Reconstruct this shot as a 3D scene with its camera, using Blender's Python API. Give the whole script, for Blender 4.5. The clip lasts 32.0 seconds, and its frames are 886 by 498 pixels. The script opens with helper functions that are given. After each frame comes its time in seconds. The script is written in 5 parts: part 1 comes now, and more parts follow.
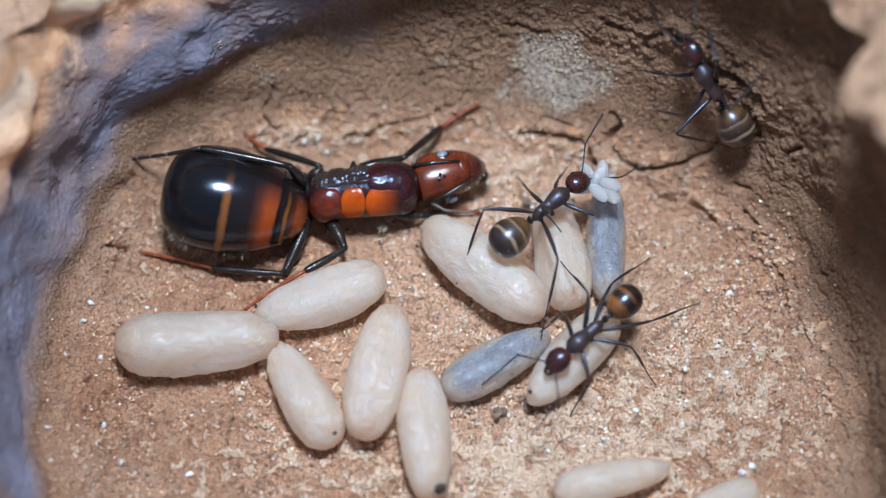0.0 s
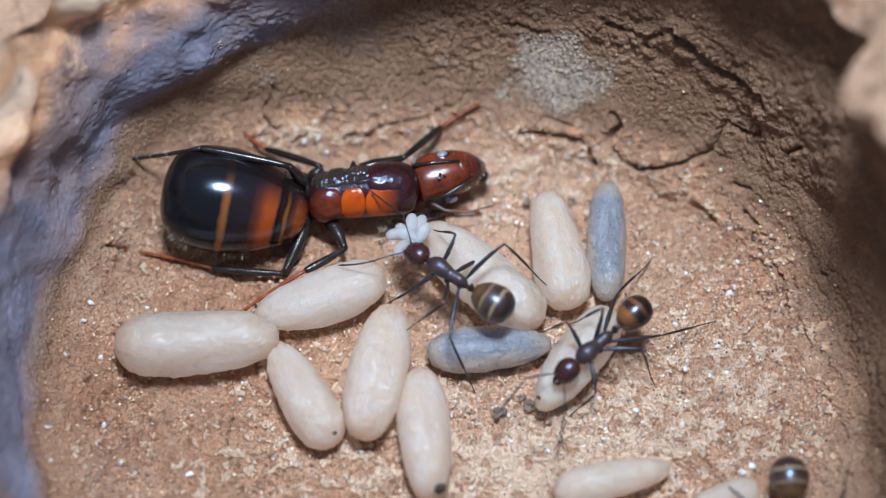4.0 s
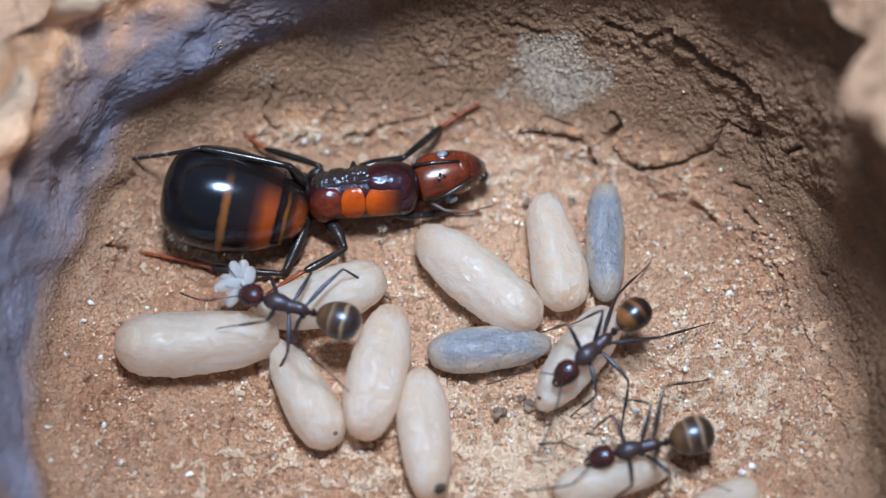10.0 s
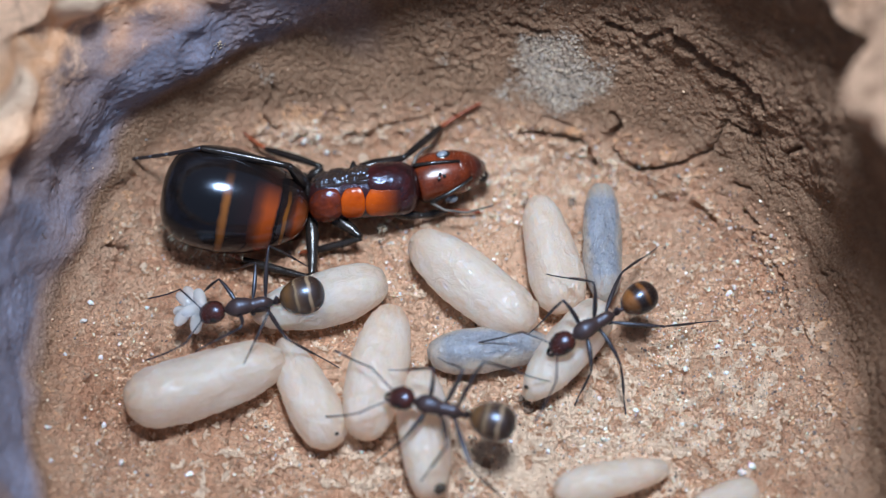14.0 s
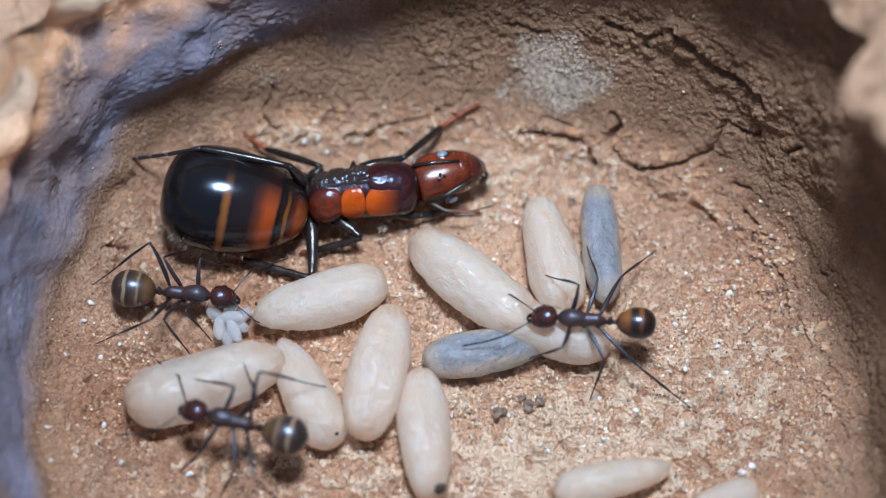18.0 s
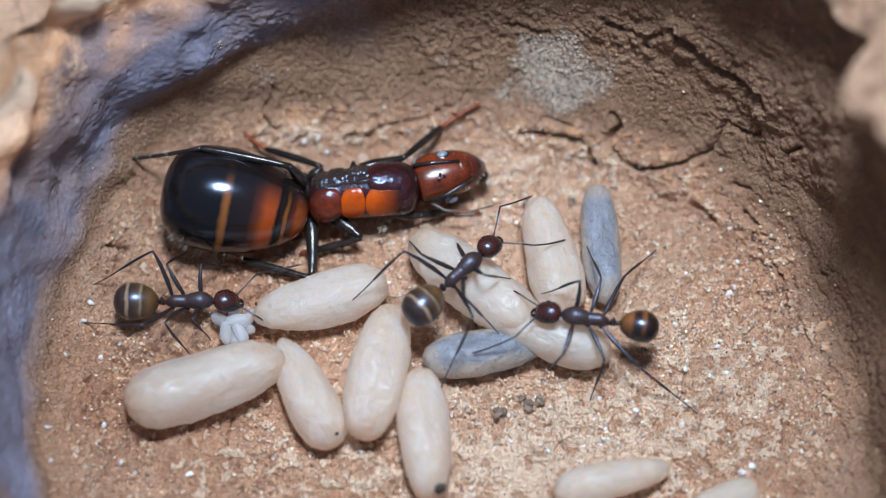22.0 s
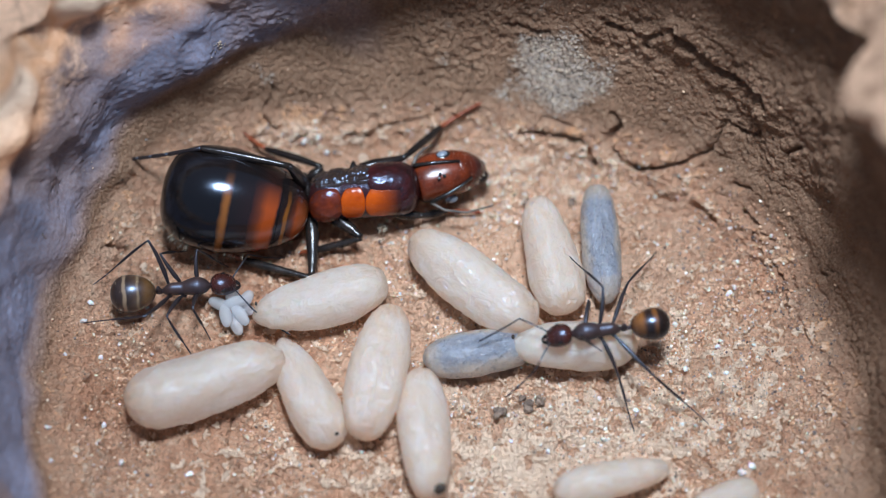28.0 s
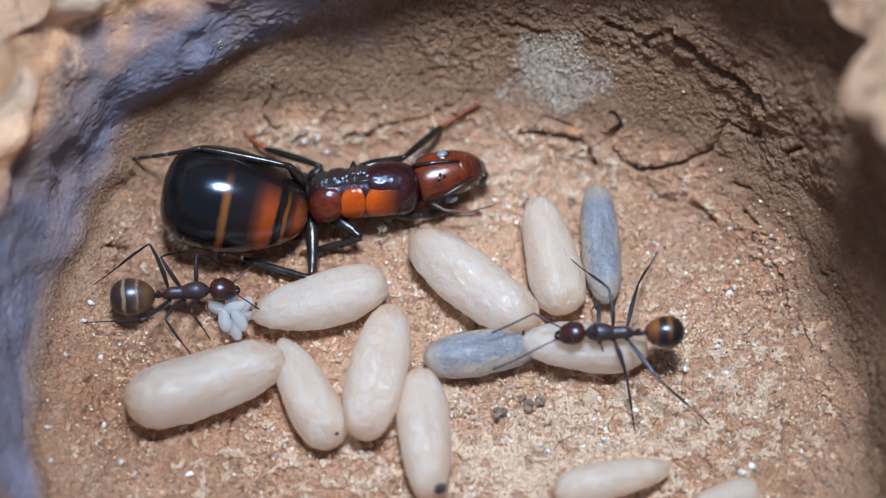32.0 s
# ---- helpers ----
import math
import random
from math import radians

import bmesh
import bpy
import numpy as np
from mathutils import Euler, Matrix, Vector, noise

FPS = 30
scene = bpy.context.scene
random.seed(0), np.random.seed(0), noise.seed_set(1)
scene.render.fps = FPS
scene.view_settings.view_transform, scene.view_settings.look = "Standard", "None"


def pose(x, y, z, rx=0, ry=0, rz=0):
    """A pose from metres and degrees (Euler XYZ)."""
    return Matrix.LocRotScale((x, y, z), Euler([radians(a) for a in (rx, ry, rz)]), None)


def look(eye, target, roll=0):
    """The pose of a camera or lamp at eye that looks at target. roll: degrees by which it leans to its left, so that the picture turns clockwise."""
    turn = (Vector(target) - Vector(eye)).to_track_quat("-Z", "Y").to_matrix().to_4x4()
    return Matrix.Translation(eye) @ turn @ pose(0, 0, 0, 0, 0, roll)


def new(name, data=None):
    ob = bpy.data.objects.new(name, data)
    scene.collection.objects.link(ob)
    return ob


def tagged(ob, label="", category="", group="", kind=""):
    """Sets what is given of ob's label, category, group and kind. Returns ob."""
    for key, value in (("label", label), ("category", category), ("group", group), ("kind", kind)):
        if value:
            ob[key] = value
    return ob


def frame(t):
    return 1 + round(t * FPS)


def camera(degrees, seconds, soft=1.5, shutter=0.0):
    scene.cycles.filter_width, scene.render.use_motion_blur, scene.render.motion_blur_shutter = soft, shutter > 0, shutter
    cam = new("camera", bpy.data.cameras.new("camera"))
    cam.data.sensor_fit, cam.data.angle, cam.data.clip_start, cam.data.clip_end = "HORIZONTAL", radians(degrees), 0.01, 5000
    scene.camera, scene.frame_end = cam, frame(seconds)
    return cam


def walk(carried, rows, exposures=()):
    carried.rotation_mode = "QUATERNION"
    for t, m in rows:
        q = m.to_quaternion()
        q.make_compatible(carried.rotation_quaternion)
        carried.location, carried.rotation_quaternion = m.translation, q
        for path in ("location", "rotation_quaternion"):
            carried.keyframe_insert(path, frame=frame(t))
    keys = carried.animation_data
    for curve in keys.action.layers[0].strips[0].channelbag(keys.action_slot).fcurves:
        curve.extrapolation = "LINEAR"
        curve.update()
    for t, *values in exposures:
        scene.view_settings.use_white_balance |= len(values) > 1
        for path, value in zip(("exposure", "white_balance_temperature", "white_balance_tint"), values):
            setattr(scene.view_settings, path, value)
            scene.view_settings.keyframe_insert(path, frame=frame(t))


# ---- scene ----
MM = 0.001                      # all things are drawn in millimetres
TILT, REACH = 25.0, 96.4        # the camera leans back from the plumb line; its distance to the chamber floor
cam = camera(24.0, 32.0, 1.1, 0.5)
EYE = (0.0, -REACH * math.sin(radians(TILT)) * MM, REACH * math.cos(radians(TILT)) * MM)
cam.data.dof.use_dof = True
cam.data.dof.focus_distance = 94.0 * MM
cam.data.dof.aperture_fstop = 18.5
walk(cam, [(0.0, look(EYE, (0, 0, 0))), (32.0, look(EYE, (0, 0, 0)))])

# ---- light: a lamp above the open nest, and dim bluish room light ----
world = bpy.data.worlds.new("room")
scene.world = world
world.use_nodes = True
world.node_tree.nodes["Background"].inputs["Color"].default_value = (0.60, 0.74, 1.0, 1)
world.node_tree.nodes["Background"].inputs["Strength"].default_value = 0.28


def lamp(name, eye, target, size, watts, colour):
    data = bpy.data.lights.new(name, "AREA")
    data.shape, data.size, data.size_y = "ELLIPSE", size[0] * MM, size[1] * MM
    data.energy, data.color, data.spread = watts, colour, radians(44)
    ob = new(name, data)
    ob.matrix_world = look([c * MM for c in eye], [c * MM for c in target])
    return ob


lamp("lamp", (5, 12, 135), (2.0, -2.2, 0), (32, 28), 0.0232, (0.695, 0.84, 1.0))
scene.view_settings.exposure = 0.0

# ---- materials ----
class Nodes:
    """Short hand for node materials."""

    def __init__(self, name):
        self.mat = bpy.data.materials.new(name)
        self.mat.use_nodes = True
        self.tree = self.mat.node_tree
        self.bsdf = self.tree.nodes["Principled BSDF"]
        self.coord = None

    def add(self, kind, **values):
        n = self.tree.nodes.new(kind)
        for k, v in values.items():
            if k in n.inputs:
                self.put(n.inputs[k], v)
        return n

    def put(self, socket, v):
        if isinstance(v, bpy.types.NodeSocket):
            self.tree.links.new(v, socket)
        else:
            socket.default_value = v

    def place(self):
        if self.coord is None:
            self.coord = self.tree.nodes.new("ShaderNodeTexCoord").outputs["Object"]
        return self.coord

    def noise(self, per_mm, detail=4.0, rough=0.55, stretch=None, twist=0.0):
        v = self.place()
        if stretch:
            m = self.add("ShaderNodeMapping", Vector=v)
            m.inputs["Scale"].default_value = stretch
            v = m.outputs[0]
        n = self.add("ShaderNodeTexNoise", Vector=v, Scale=per_mm / MM, Detail=detail, Roughness=rough, Distortion=twist)
        return n.outputs["Fac"]

    def cells(self, per_mm, feature="F1", out="Distance", random=1.0):
        n = self.tree.nodes.new("ShaderNodeTexVoronoi")
        n.feature = feature
        self.put(n.inputs["Vector"], self.place())
        n.inputs["Scale"].default_value = per_mm / MM
        n.inputs["Randomness"].default_value = random
        return n.outputs[out]

    def ramp(self, fac, lo, hi, a=0.0, b=1.0):
        n = self.tree.nodes.new("ShaderNodeMapRange")
        for k, v in zip(("Value", "From Min", "From Max", "To Min", "To Max"), (fac, lo, hi, a, b)):
            self.put(n.inputs[k], v)
        return n.outputs[0]

    def mix(self, fac, a, b):
        n = self.tree.nodes.new("ShaderNodeMix")
        n.data_type = "RGBA"
        self.put(n.inputs[0], fac)
        self.put(n.inputs[6], a if isinstance(a, bpy.types.NodeSocket) else (*a, 1))
        self.put(n.inputs[7], b if isinstance(b, bpy.types.NodeSocket) else (*b, 1))
        return n.outputs[2]

    def calc(self, op, a, b=0.0, c=0.0):
        n = self.tree.nodes.new("ShaderNodeMath")
        n.operation = op
        for s, v in zip(n.inputs, (a, b, c)):
            self.put(s, v)
        return n.outputs[0]

    def attribute(self, name):
        n = self.tree.nodes.new("ShaderNodeAttribute")
        n.attribute_name = name
        return n.outputs["Fac"]

    def random(self):
        return self.tree.nodes.new("ShaderNodeObjectInfo").outputs["Random"]

    def island(self):
        return self.tree.nodes.new("ShaderNodeNewGeometry").outputs["Random Per Island"]

    def axis(self, i):
        return self.add("ShaderNodeSeparateXYZ", Vector=self.place()).outputs[i]

    def bump(self, height, depth_mm, strength=1.0, normal=None):
        n = self.add("ShaderNodeBump", Height=height, Strength=strength, Distance=depth_mm * MM)
        if normal is not None:
            self.put(n.inputs["Normal"], normal)
        self.put(self.bsdf.inputs["Normal"], n.outputs[0])
        return n.outputs[0]

    def set(self, **values):
        names = {"colour": "Base Color", "rough": "Roughness", "sss": "Subsurface Weight",
                 "sss_scale": "Subsurface Scale", "sss_radius": "Subsurface Radius", "glass": "Transmission Weight", "ior": "IOR", "spec": "Specular IOR Level", "spec_tint": "Specular Tint"}
        for k, v in values.items():
            if isinstance(v, tuple) and len(v) == 3 and k == "colour":
                v = (*v, 1)
            self.put(self.bsdf.inputs[names[k]], v)
        return self.mat

    def let_through(self, colour, share):
        """A thin skin: that share of the light goes on through it, scattered."""
        t = self.add("ShaderNodeBsdfTranslucent", Color=colour)
        m = self.tree.nodes.new("ShaderNodeMixShader")
        m.inputs[0].default_value = share
        self.tree.links.new(self.bsdf.outputs[0], m.inputs[1])
        self.tree.links.new(t.outputs[0], m.inputs[2])
        self.tree.links.new(m.outputs[0], self.tree.nodes["Material Output"].inputs["Surface"])
        return self.mat


def clay():
    n = Nodes("clay")
    wall, pale, grey, dark = (n.attribute(a) for a in ("wall", "pale", "grey", "east_shade"))
    big, mid, fine = n.noise(0.16, 5), n.noise(0.9, 6, 0.65), n.noise(5.0, 5, 0.7)
    c = n.mix(n.ramp(big, 0.35, 0.65), (0.89, 0.445, 0.262), (0.93, 0.56, 0.37))
    c = n.mix(n.ramp(mid, 0.42, 0.62, 0, 0.6), c, (0.62, 0.275, 0.155))
    c = n.mix(n.ramp(n.noise(2.6, 6, 0.7, None, 0.4), 0.52, 0.66, 0, 0.7), c, (0.90, 0.64, 0.45))
    # walls toned a darker brown than the floor
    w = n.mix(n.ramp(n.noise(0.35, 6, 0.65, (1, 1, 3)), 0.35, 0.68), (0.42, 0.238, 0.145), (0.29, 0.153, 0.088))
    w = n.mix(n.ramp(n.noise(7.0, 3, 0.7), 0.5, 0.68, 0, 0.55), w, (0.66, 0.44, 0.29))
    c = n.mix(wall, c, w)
    c = n.mix(n.attribute("ash"), c, (0.33, 0.265, 0.215))
    # left wall's blue-grey: bluish light put into the clay's colour
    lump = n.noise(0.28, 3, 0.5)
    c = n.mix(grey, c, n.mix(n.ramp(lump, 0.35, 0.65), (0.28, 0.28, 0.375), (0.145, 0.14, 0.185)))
    blotch = n.calc("ADD", n.calc("MULTIPLY", pale, 0.62), n.calc("SUBTRACT", n.noise(1.1, 5, 0.6, None, 0.8), 0.60))
    c = n.mix(n.ramp(blotch, 0.12, 0.34, 0, 0.85), c, (1.0, 0.615, 0.41))
    speck = n.ramp(n.noise(3.2, 3, 0.6), 0.66, 0.72)
    c = n.mix(n.calc("MULTIPLY", speck, 0.8), c, (0.09, 0.065, 0.05))
    # right wall darkened in its colour, for the shade on it
    c = n.mix(n.calc("MULTIPLY", dark, 0.8), c, (0.20, 0.108, 0.064))
    c = n.mix(n.ramp(fine, 0.42, 0.72), c, n.mix(n.ramp(pale, 0.1, 0.7, 0.46, 0.26), c, (0.16, 0.07, 0.04)))
    c = n.mix(0.12, c, (0.0, 0.0, 0.0))
    crust = n.attribute("crust")
    c = n.mix(n.ramp(crust, 0.1, 0.45, 0, 0.75), c, n.mix(n.ramp(fine, 0.35, 0.65), (0.92, 0.50, 0.27), (0.84, 0.40, 0.205)))
    c = n.mix(n.ramp(crust, 0.5, 0.85, 0, 0.9), c, (1.0, 0.73, 0.54))
    grit = n.cells(6.0)
    h = n.calc("ADD", n.calc("MULTIPLY", fine, 0.9), n.calc("MULTIPLY", n.calc("SUBTRACT", 1.0, grit), 0.35))
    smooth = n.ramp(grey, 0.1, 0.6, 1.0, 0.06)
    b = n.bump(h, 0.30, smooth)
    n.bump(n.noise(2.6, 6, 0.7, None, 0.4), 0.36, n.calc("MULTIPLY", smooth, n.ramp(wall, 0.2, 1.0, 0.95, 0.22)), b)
    return n.set(colour=c, rough=n.ramp(fine, 0.3, 0.7, 0.85, 0.45), spec=n.ramp(crust, 0.0, 0.6, 0.30, 0.15))


def silk(name, base, deep, thin, sides=None, deepness=1.2):
    """Cocoon skin: thin matted silk, crumpled like tissue, that light soaks through; a few thin dirty places."""
    n = Nodes(name)
    fold = n.noise(0.55, 5, 0.6, (0.6, 1.2, 1.2), 0.6)
    fibre = n.noise(7.0, 5, 0.7, (0.5, 1, 1))
    crumple = n.calc("ABSOLUTE", n.calc("SUBTRACT", n.noise(1.5, 4, 0.62, (0.8, 1.15, 1.15), 0.9), 0.5))
    c = n.mix(n.ramp(fold, 0.36, 0.66), base, deep)
    if not sides:
        c = n.mix(n.ramp(n.noise(0.42, 4, 0.6, None, 0.5), 0.42, 0.64, 0, 0.8), c, (0.87, 0.81, 0.765))
    if sides:
        edge = n.calc("ADD", n.calc("ABSOLUTE", n.axis(1)), n.calc("MULTIPLY", n.calc("SUBTRACT", n.noise(0.9, 4), 0.5), 0.9 * MM))
        c = n.mix(n.ramp(edge, 0.50 * MM, 0.88 * MM), c, sides)
        c = n.mix(n.ramp(n.calc("ADD", n.calc("ABSOLUTE", n.axis(0)), n.calc("MULTIPLY", n.noise(0.9, 4), 0.8 * MM)), 2.3 * MM, 3.0 * MM), c, sides)
        c = n.mix(n.ramp(n.noise(0.8, 5, 0.65), 0.54, 0.74, 0, 0.5), c, sides)
        c = n.mix(n.ramp(n.noise(6.0, 4, 0.7), 0.52, 0.70, 0, 0.5), c, (0.10, 0.11, 0.14))
        c = n.mix(n.ramp(n.noise(9.0, 2), 0.60, 0.70, 0, 0.7), c, (0.72, 0.71, 0.72))
    tip = n.calc("ADD", n.calc("ABSOLUTE", n.axis(0)), n.calc("MULTIPLY", n.noise(0.9, 3), 1.2 * MM))
    c = n.mix(n.ramp(tip, 2.7 * MM, 3.8 * MM, 0, 0.6), c, thin)
    c = n.mix(n.ramp(n.noise(0.8, 4), 0.55, 0.8, 0, 0.5), c, thin)
    c = n.mix(n.ramp(crumple, 0.03, 0.0, 0, 0.12), c, thin)
    b = n.bump(fibre, 0.02, 0.3)
    b = n.bump(n.ramp(crumple, 0.0, 0.22), 0.095, 0.6, b)
    n.bump(fold, 0.05, 0.5, b)
    # silk's reflections tinted faintly blue, for the bluish light on it
    n.set(colour=c, rough=n.ramp(fibre, 0.3, 0.7, 0.20, 0.38), sss=0.7, sss_scale=deepness * MM, sss_radius=(1.0, 0.75, 0.58), spec=0.9, spec_tint=(0.82, 0.88, 1.0, 1))
    return n.let_through(c if sides else n.mix(0.12, c, (0.92, 0.56, 0.32)), 0.62)


def shell(name, base, deep, rough=0.16, tint=0.5, dark_end=None, dark_side=None, spec_tint=None):
    """Chitin: glossy, finely sculptured, with a cloudy darkening of its own."""
    n = Nodes(name)
    cloud = n.noise(1.1, 4, 0.6)
    fine = n.noise(14.0, 4, 0.6)
    c = n.mix(n.ramp(cloud, 0.35, 0.65), base, deep)
    if dark_end:
        c = n.mix(n.ramp(n.axis(0), dark_end[0] * MM, dark_end[1] * MM), c, (0.04, 0.010, 0.009))
    if dark_side:
        c = n.mix(n.ramp(n.axis(1), dark_side[0] * MM, dark_side[1] * MM), c, (0.05, 0.011, 0.009))
    n.bump(n.calc("ADD", fine, n.calc("MULTIPLY", cloud, 0.8)), 0.018, 0.5)
    return n.set(colour=c, rough=n.ramp(fine, 0.3, 0.7, rough, rough + 0.14), spec=tint, spec_tint=(*(spec_tint or (1, 1, 1)), 1))


def banded(name, stops, length, start, rough=0.12, back=None, gloss=0.55, spec_tint=(1, 1, 1)):
    """Abdomen shell whose colour changes along the body in rings."""
    n = Nodes(name)
    x = n.axis(0)
    wob = n.calc("MULTIPLY", n.calc("SUBTRACT", n.noise(0.8, 3), 0.5), 0.35 * MM)
    f = n.ramp(n.calc("ADD", x, wob), start * MM, (start + length) * MM)
    r = n.tree.nodes.new("ShaderNodeValToRGB")
    n.put(r.inputs[0], f)
    e = r.color_ramp.elements
    while len(e) < len(stops):
        e.new(0.5)
    for el, (p, col) in zip(e, stops):
        el.position, el.color = p, (*col, 1)
    hue = r.outputs[0]
    if back:
        hue = n.mix(n.ramp(n.axis(1), back[0] * MM, back[1] * MM, 0, 0.97), hue, (0.008, 0.006, 0.006))
    fine = n.noise(16.0, 4, 0.6, (2.5, 1, 1))
    n.bump(fine, 0.004, 0.3)
    return n.set(colour=hue, rough=n.ramp(fine, 0.3, 0.7, rough, rough + 0.1), spec=gloss, spec_tint=(*spec_tint, 1))


BLUE_SHEEN = (0.58, 0.72, 1.0)      # bluish tint of chitin's reflections, standing in for bluish light
CLAY = clay()
SILK = silk("cocoon_silk", (0.87, 0.76, 0.665), (0.84, 0.705, 0.59), (0.76, 0.54, 0.395))
SILK_PALE = silk("cocoon_silk_white", (0.87, 0.785, 0.71), (0.84, 0.74, 0.65), (0.76, 0.575, 0.435))
SILK_GREY = silk("cocoon_silk_grey", (0.50, 0.525, 0.60), (0.29, 0.31, 0.375), (0.46, 0.43, 0.43), (0.76, 0.64, 0.53), 0.7)
BLACK = shell("black_chitin", (0.010, 0.008, 0.008), (0.020, 0.014, 0.012), 0.14)
BROWN = shell("brown_chitin", (0.050, 0.026, 0.021), (0.024, 0.014, 0.013), 0.36, 0.8, None, None, BLUE_SHEEN)
LIMB = shell("limb_chitin", (0.014, 0.010, 0.010), (0.026, 0.016, 0.014), 0.30, 0.9, None, None, BLUE_SHEEN)
RUST = shell("rust_limb_chitin", (0.30, 0.060, 0.018), (0.16, 0.035, 0.014), 0.3)
HEAD_RED = shell("dark_red_chitin", (0.058, 0.014, 0.009), (0.016, 0.008, 0.007), 0.18, 0.7, None, None, BLUE_SHEEN)
QUEEN_RED = shell("queen_red_chitin", (0.17, 0.026, 0.007), (0.06, 0.011, 0.006), 0.14, 0.55, None, None, BLUE_SHEEN)
QUEEN_ORANGE = shell("queen_orange_chitin", (0.50, 0.075, 0.003), (0.34, 0.042, 0.002), 0.15, 0.45, (1.5, 2.6), (-0.50, 0.0))
QUEEN_DARK = shell("queen_maroon_chitin", (0.045, 0.009, 0.009), (0.014, 0.006, 0.006), 0.12, 0.7, None, None, BLUE_SHEEN)
QUEEN_HEAD = shell("queen_head_chitin", (0.17, 0.027, 0.008), (0.065, 0.012, 0.006), 0.17, 0.6, (0.75, 1.35))
QUEEN_RIDGE = shell("queen_ridge_chitin", (0.016, 0.011, 0.010), (0.040, 0.024, 0.018), 0.14, 0.8, None, None, BLUE_SHEEN)
GREY_LIMB = shell("grey_limb_chitin", (0.16, 0.13, 0.11), (0.07, 0.055, 0.05), 0.35)
HAIR = Nodes("pale_bristle").set(colour=(0.75, 0.66, 0.50), rough=0.4)
EYE_GREY = shell("grey_eye", (0.22, 0.25, 0.30), (0.12, 0.13, 0.16), 0.12)
EYE_BLACK = shell("black_eye", (0.008, 0.008, 0.009), (0.015, 0.014, 0.014), 0.1)
SPOT = shell("dry_waste", (0.025, 0.018, 0.014), (0.06, 0.04, 0.03), 0.6)


def egg_skin():
    n = Nodes("egg_skin")
    n.bump(n.noise(3.0, 2), 0.02, 0.3)
    n.set(colour=(0.95, 0.96, 0.98), rough=0.05, sss=1.0, sss_scale=0.5 * MM, sss_radius=(1.0, 0.95, 0.9), glass=0.66, ior=1.24, spec=0.9)
    return n.let_through((0.93, 0.94, 0.98, 1), 0.34)


EGG = egg_skin()
KEEPER_GASTER = banded("amber_gaster_shell", [(0.0, (0.014, 0.009, 0.008)), (0.30, (0.024, 0.012, 0.008)), (0.36, (0.18, 0.065, 0.016)), (0.43, (0.12, 0.044, 0.013)), (0.48, (0.020, 0.011, 0.008)), (0.62, (0.030, 0.014, 0.008)), (0.72, (0.22, 0.080, 0.018)), (0.88, (0.15, 0.056, 0.016)), (1.0, (0.05, 0.022, 0.012))], 1.76, -0.88, 0.22, (0.0, 0.75), 0.8, BLUE_SHEEN)
WORKER_GASTER = banded("worker_gaster_shell", [(0.0, (0.016, 0.010, 0.008)), (0.28, (0.040, 0.022, 0.015)), (0.305, (0.24, 0.16, 0.10)), (0.355, (0.24, 0.16, 0.10)), (0.38, (0.028, 0.016, 0.011)), (0.50, (0.046, 0.025, 0.015)),
                                               (0.60, (0.080, 0.044, 0.024)), (0.625, (0.19, 0.125, 0.072)), (0.655, (0.19, 0.125, 0.072)), (0.68, (0.048, 0.025, 0.013)), (0.82, (0.115, 0.054, 0.018)), (1.0, (0.06, 0.030, 0.014))], 2.04, -1.02, 0.26, None, 0.9, BLUE_SHEEN)
# ---- building tools ----
def value_noise(p, seed):
    """Smooth random values at the rows of p (n x 3), between 0 and 1."""
    i = np.floor(p).astype(np.int64)
    f = p - i
    f = f * f * (3 - 2 * f)

    def corner(dx, dy, dz):
        h = ((i[:, 0] + dx) * 374761393 + (i[:, 1] + dy) * 668265263 + (i[:, 2] + dz) * 1274126177 + seed * 974634777) & 0xFFFFFFFF
        h = ((h ^ (h >> 13)) * 1103515245 + 12345) & 0xFFFFFFFF
        h = ((h ^ (h >> 16)) * 2246822519) & 0xFFFFFFFF
        return ((h ^ (h >> 13)) & 0xFFFF) / 65535.0

    def lerp(a, b, t):
        return a + (b - a) * t

    x0 = lerp(lerp(corner(0, 0, 0), corner(1, 0, 0), f[:, 0]), lerp(corner(0, 1, 0), corner(1, 1, 0), f[:, 0]), f[:, 1])
    x1 = lerp(lerp(corner(0, 0, 1), corner(1, 0, 1), f[:, 0]), lerp(corner(0, 1, 1), corner(1, 1, 1), f[:, 0]), f[:, 1])
    return lerp(x0, x1, f[:, 2])


def fractal(p, per_mm, octaves, seed, fall=0.5):
    """Layered noise about 0, roughly -1 to 1; p in millimetres."""
    total, amp = np.zeros(len(p)), 1.0
    for k in range(octaves):
        total += amp * (2 * value_noise(p * per_mm * 2 ** k + 17.3 * k, seed + k) - 1)
        amp *= fall
    return total


def finish(name, bm, mat, smooth=True):
    """A bmesh in millimetres becomes a mesh in metres."""
    bmesh.ops.scale(bm, vec=(MM, MM, MM), verts=bm.verts)
    me = bpy.data.meshes.new(name)
    bm.to_mesh(me)
    bm.free()
    me.polygons.foreach_set("use_smooth", [smooth] * len(me.polygons))
    me.materials.append(mat)
    return me


def part(name, bm, mat, parent, label="", at=None, smooth=True):
    ob = new(name, bm if isinstance(bm, bpy.types.Mesh) else finish(name, bm, mat, smooth))
    ob.parent = parent
    if at is not None:
        ob.matrix_basis = at
    return tagged(ob, label) if label else ob


def mm(x, y, z, rx=0, ry=0, rz=0):
    return pose(x * MM, y * MM, z * MM, rx, ry, rz)


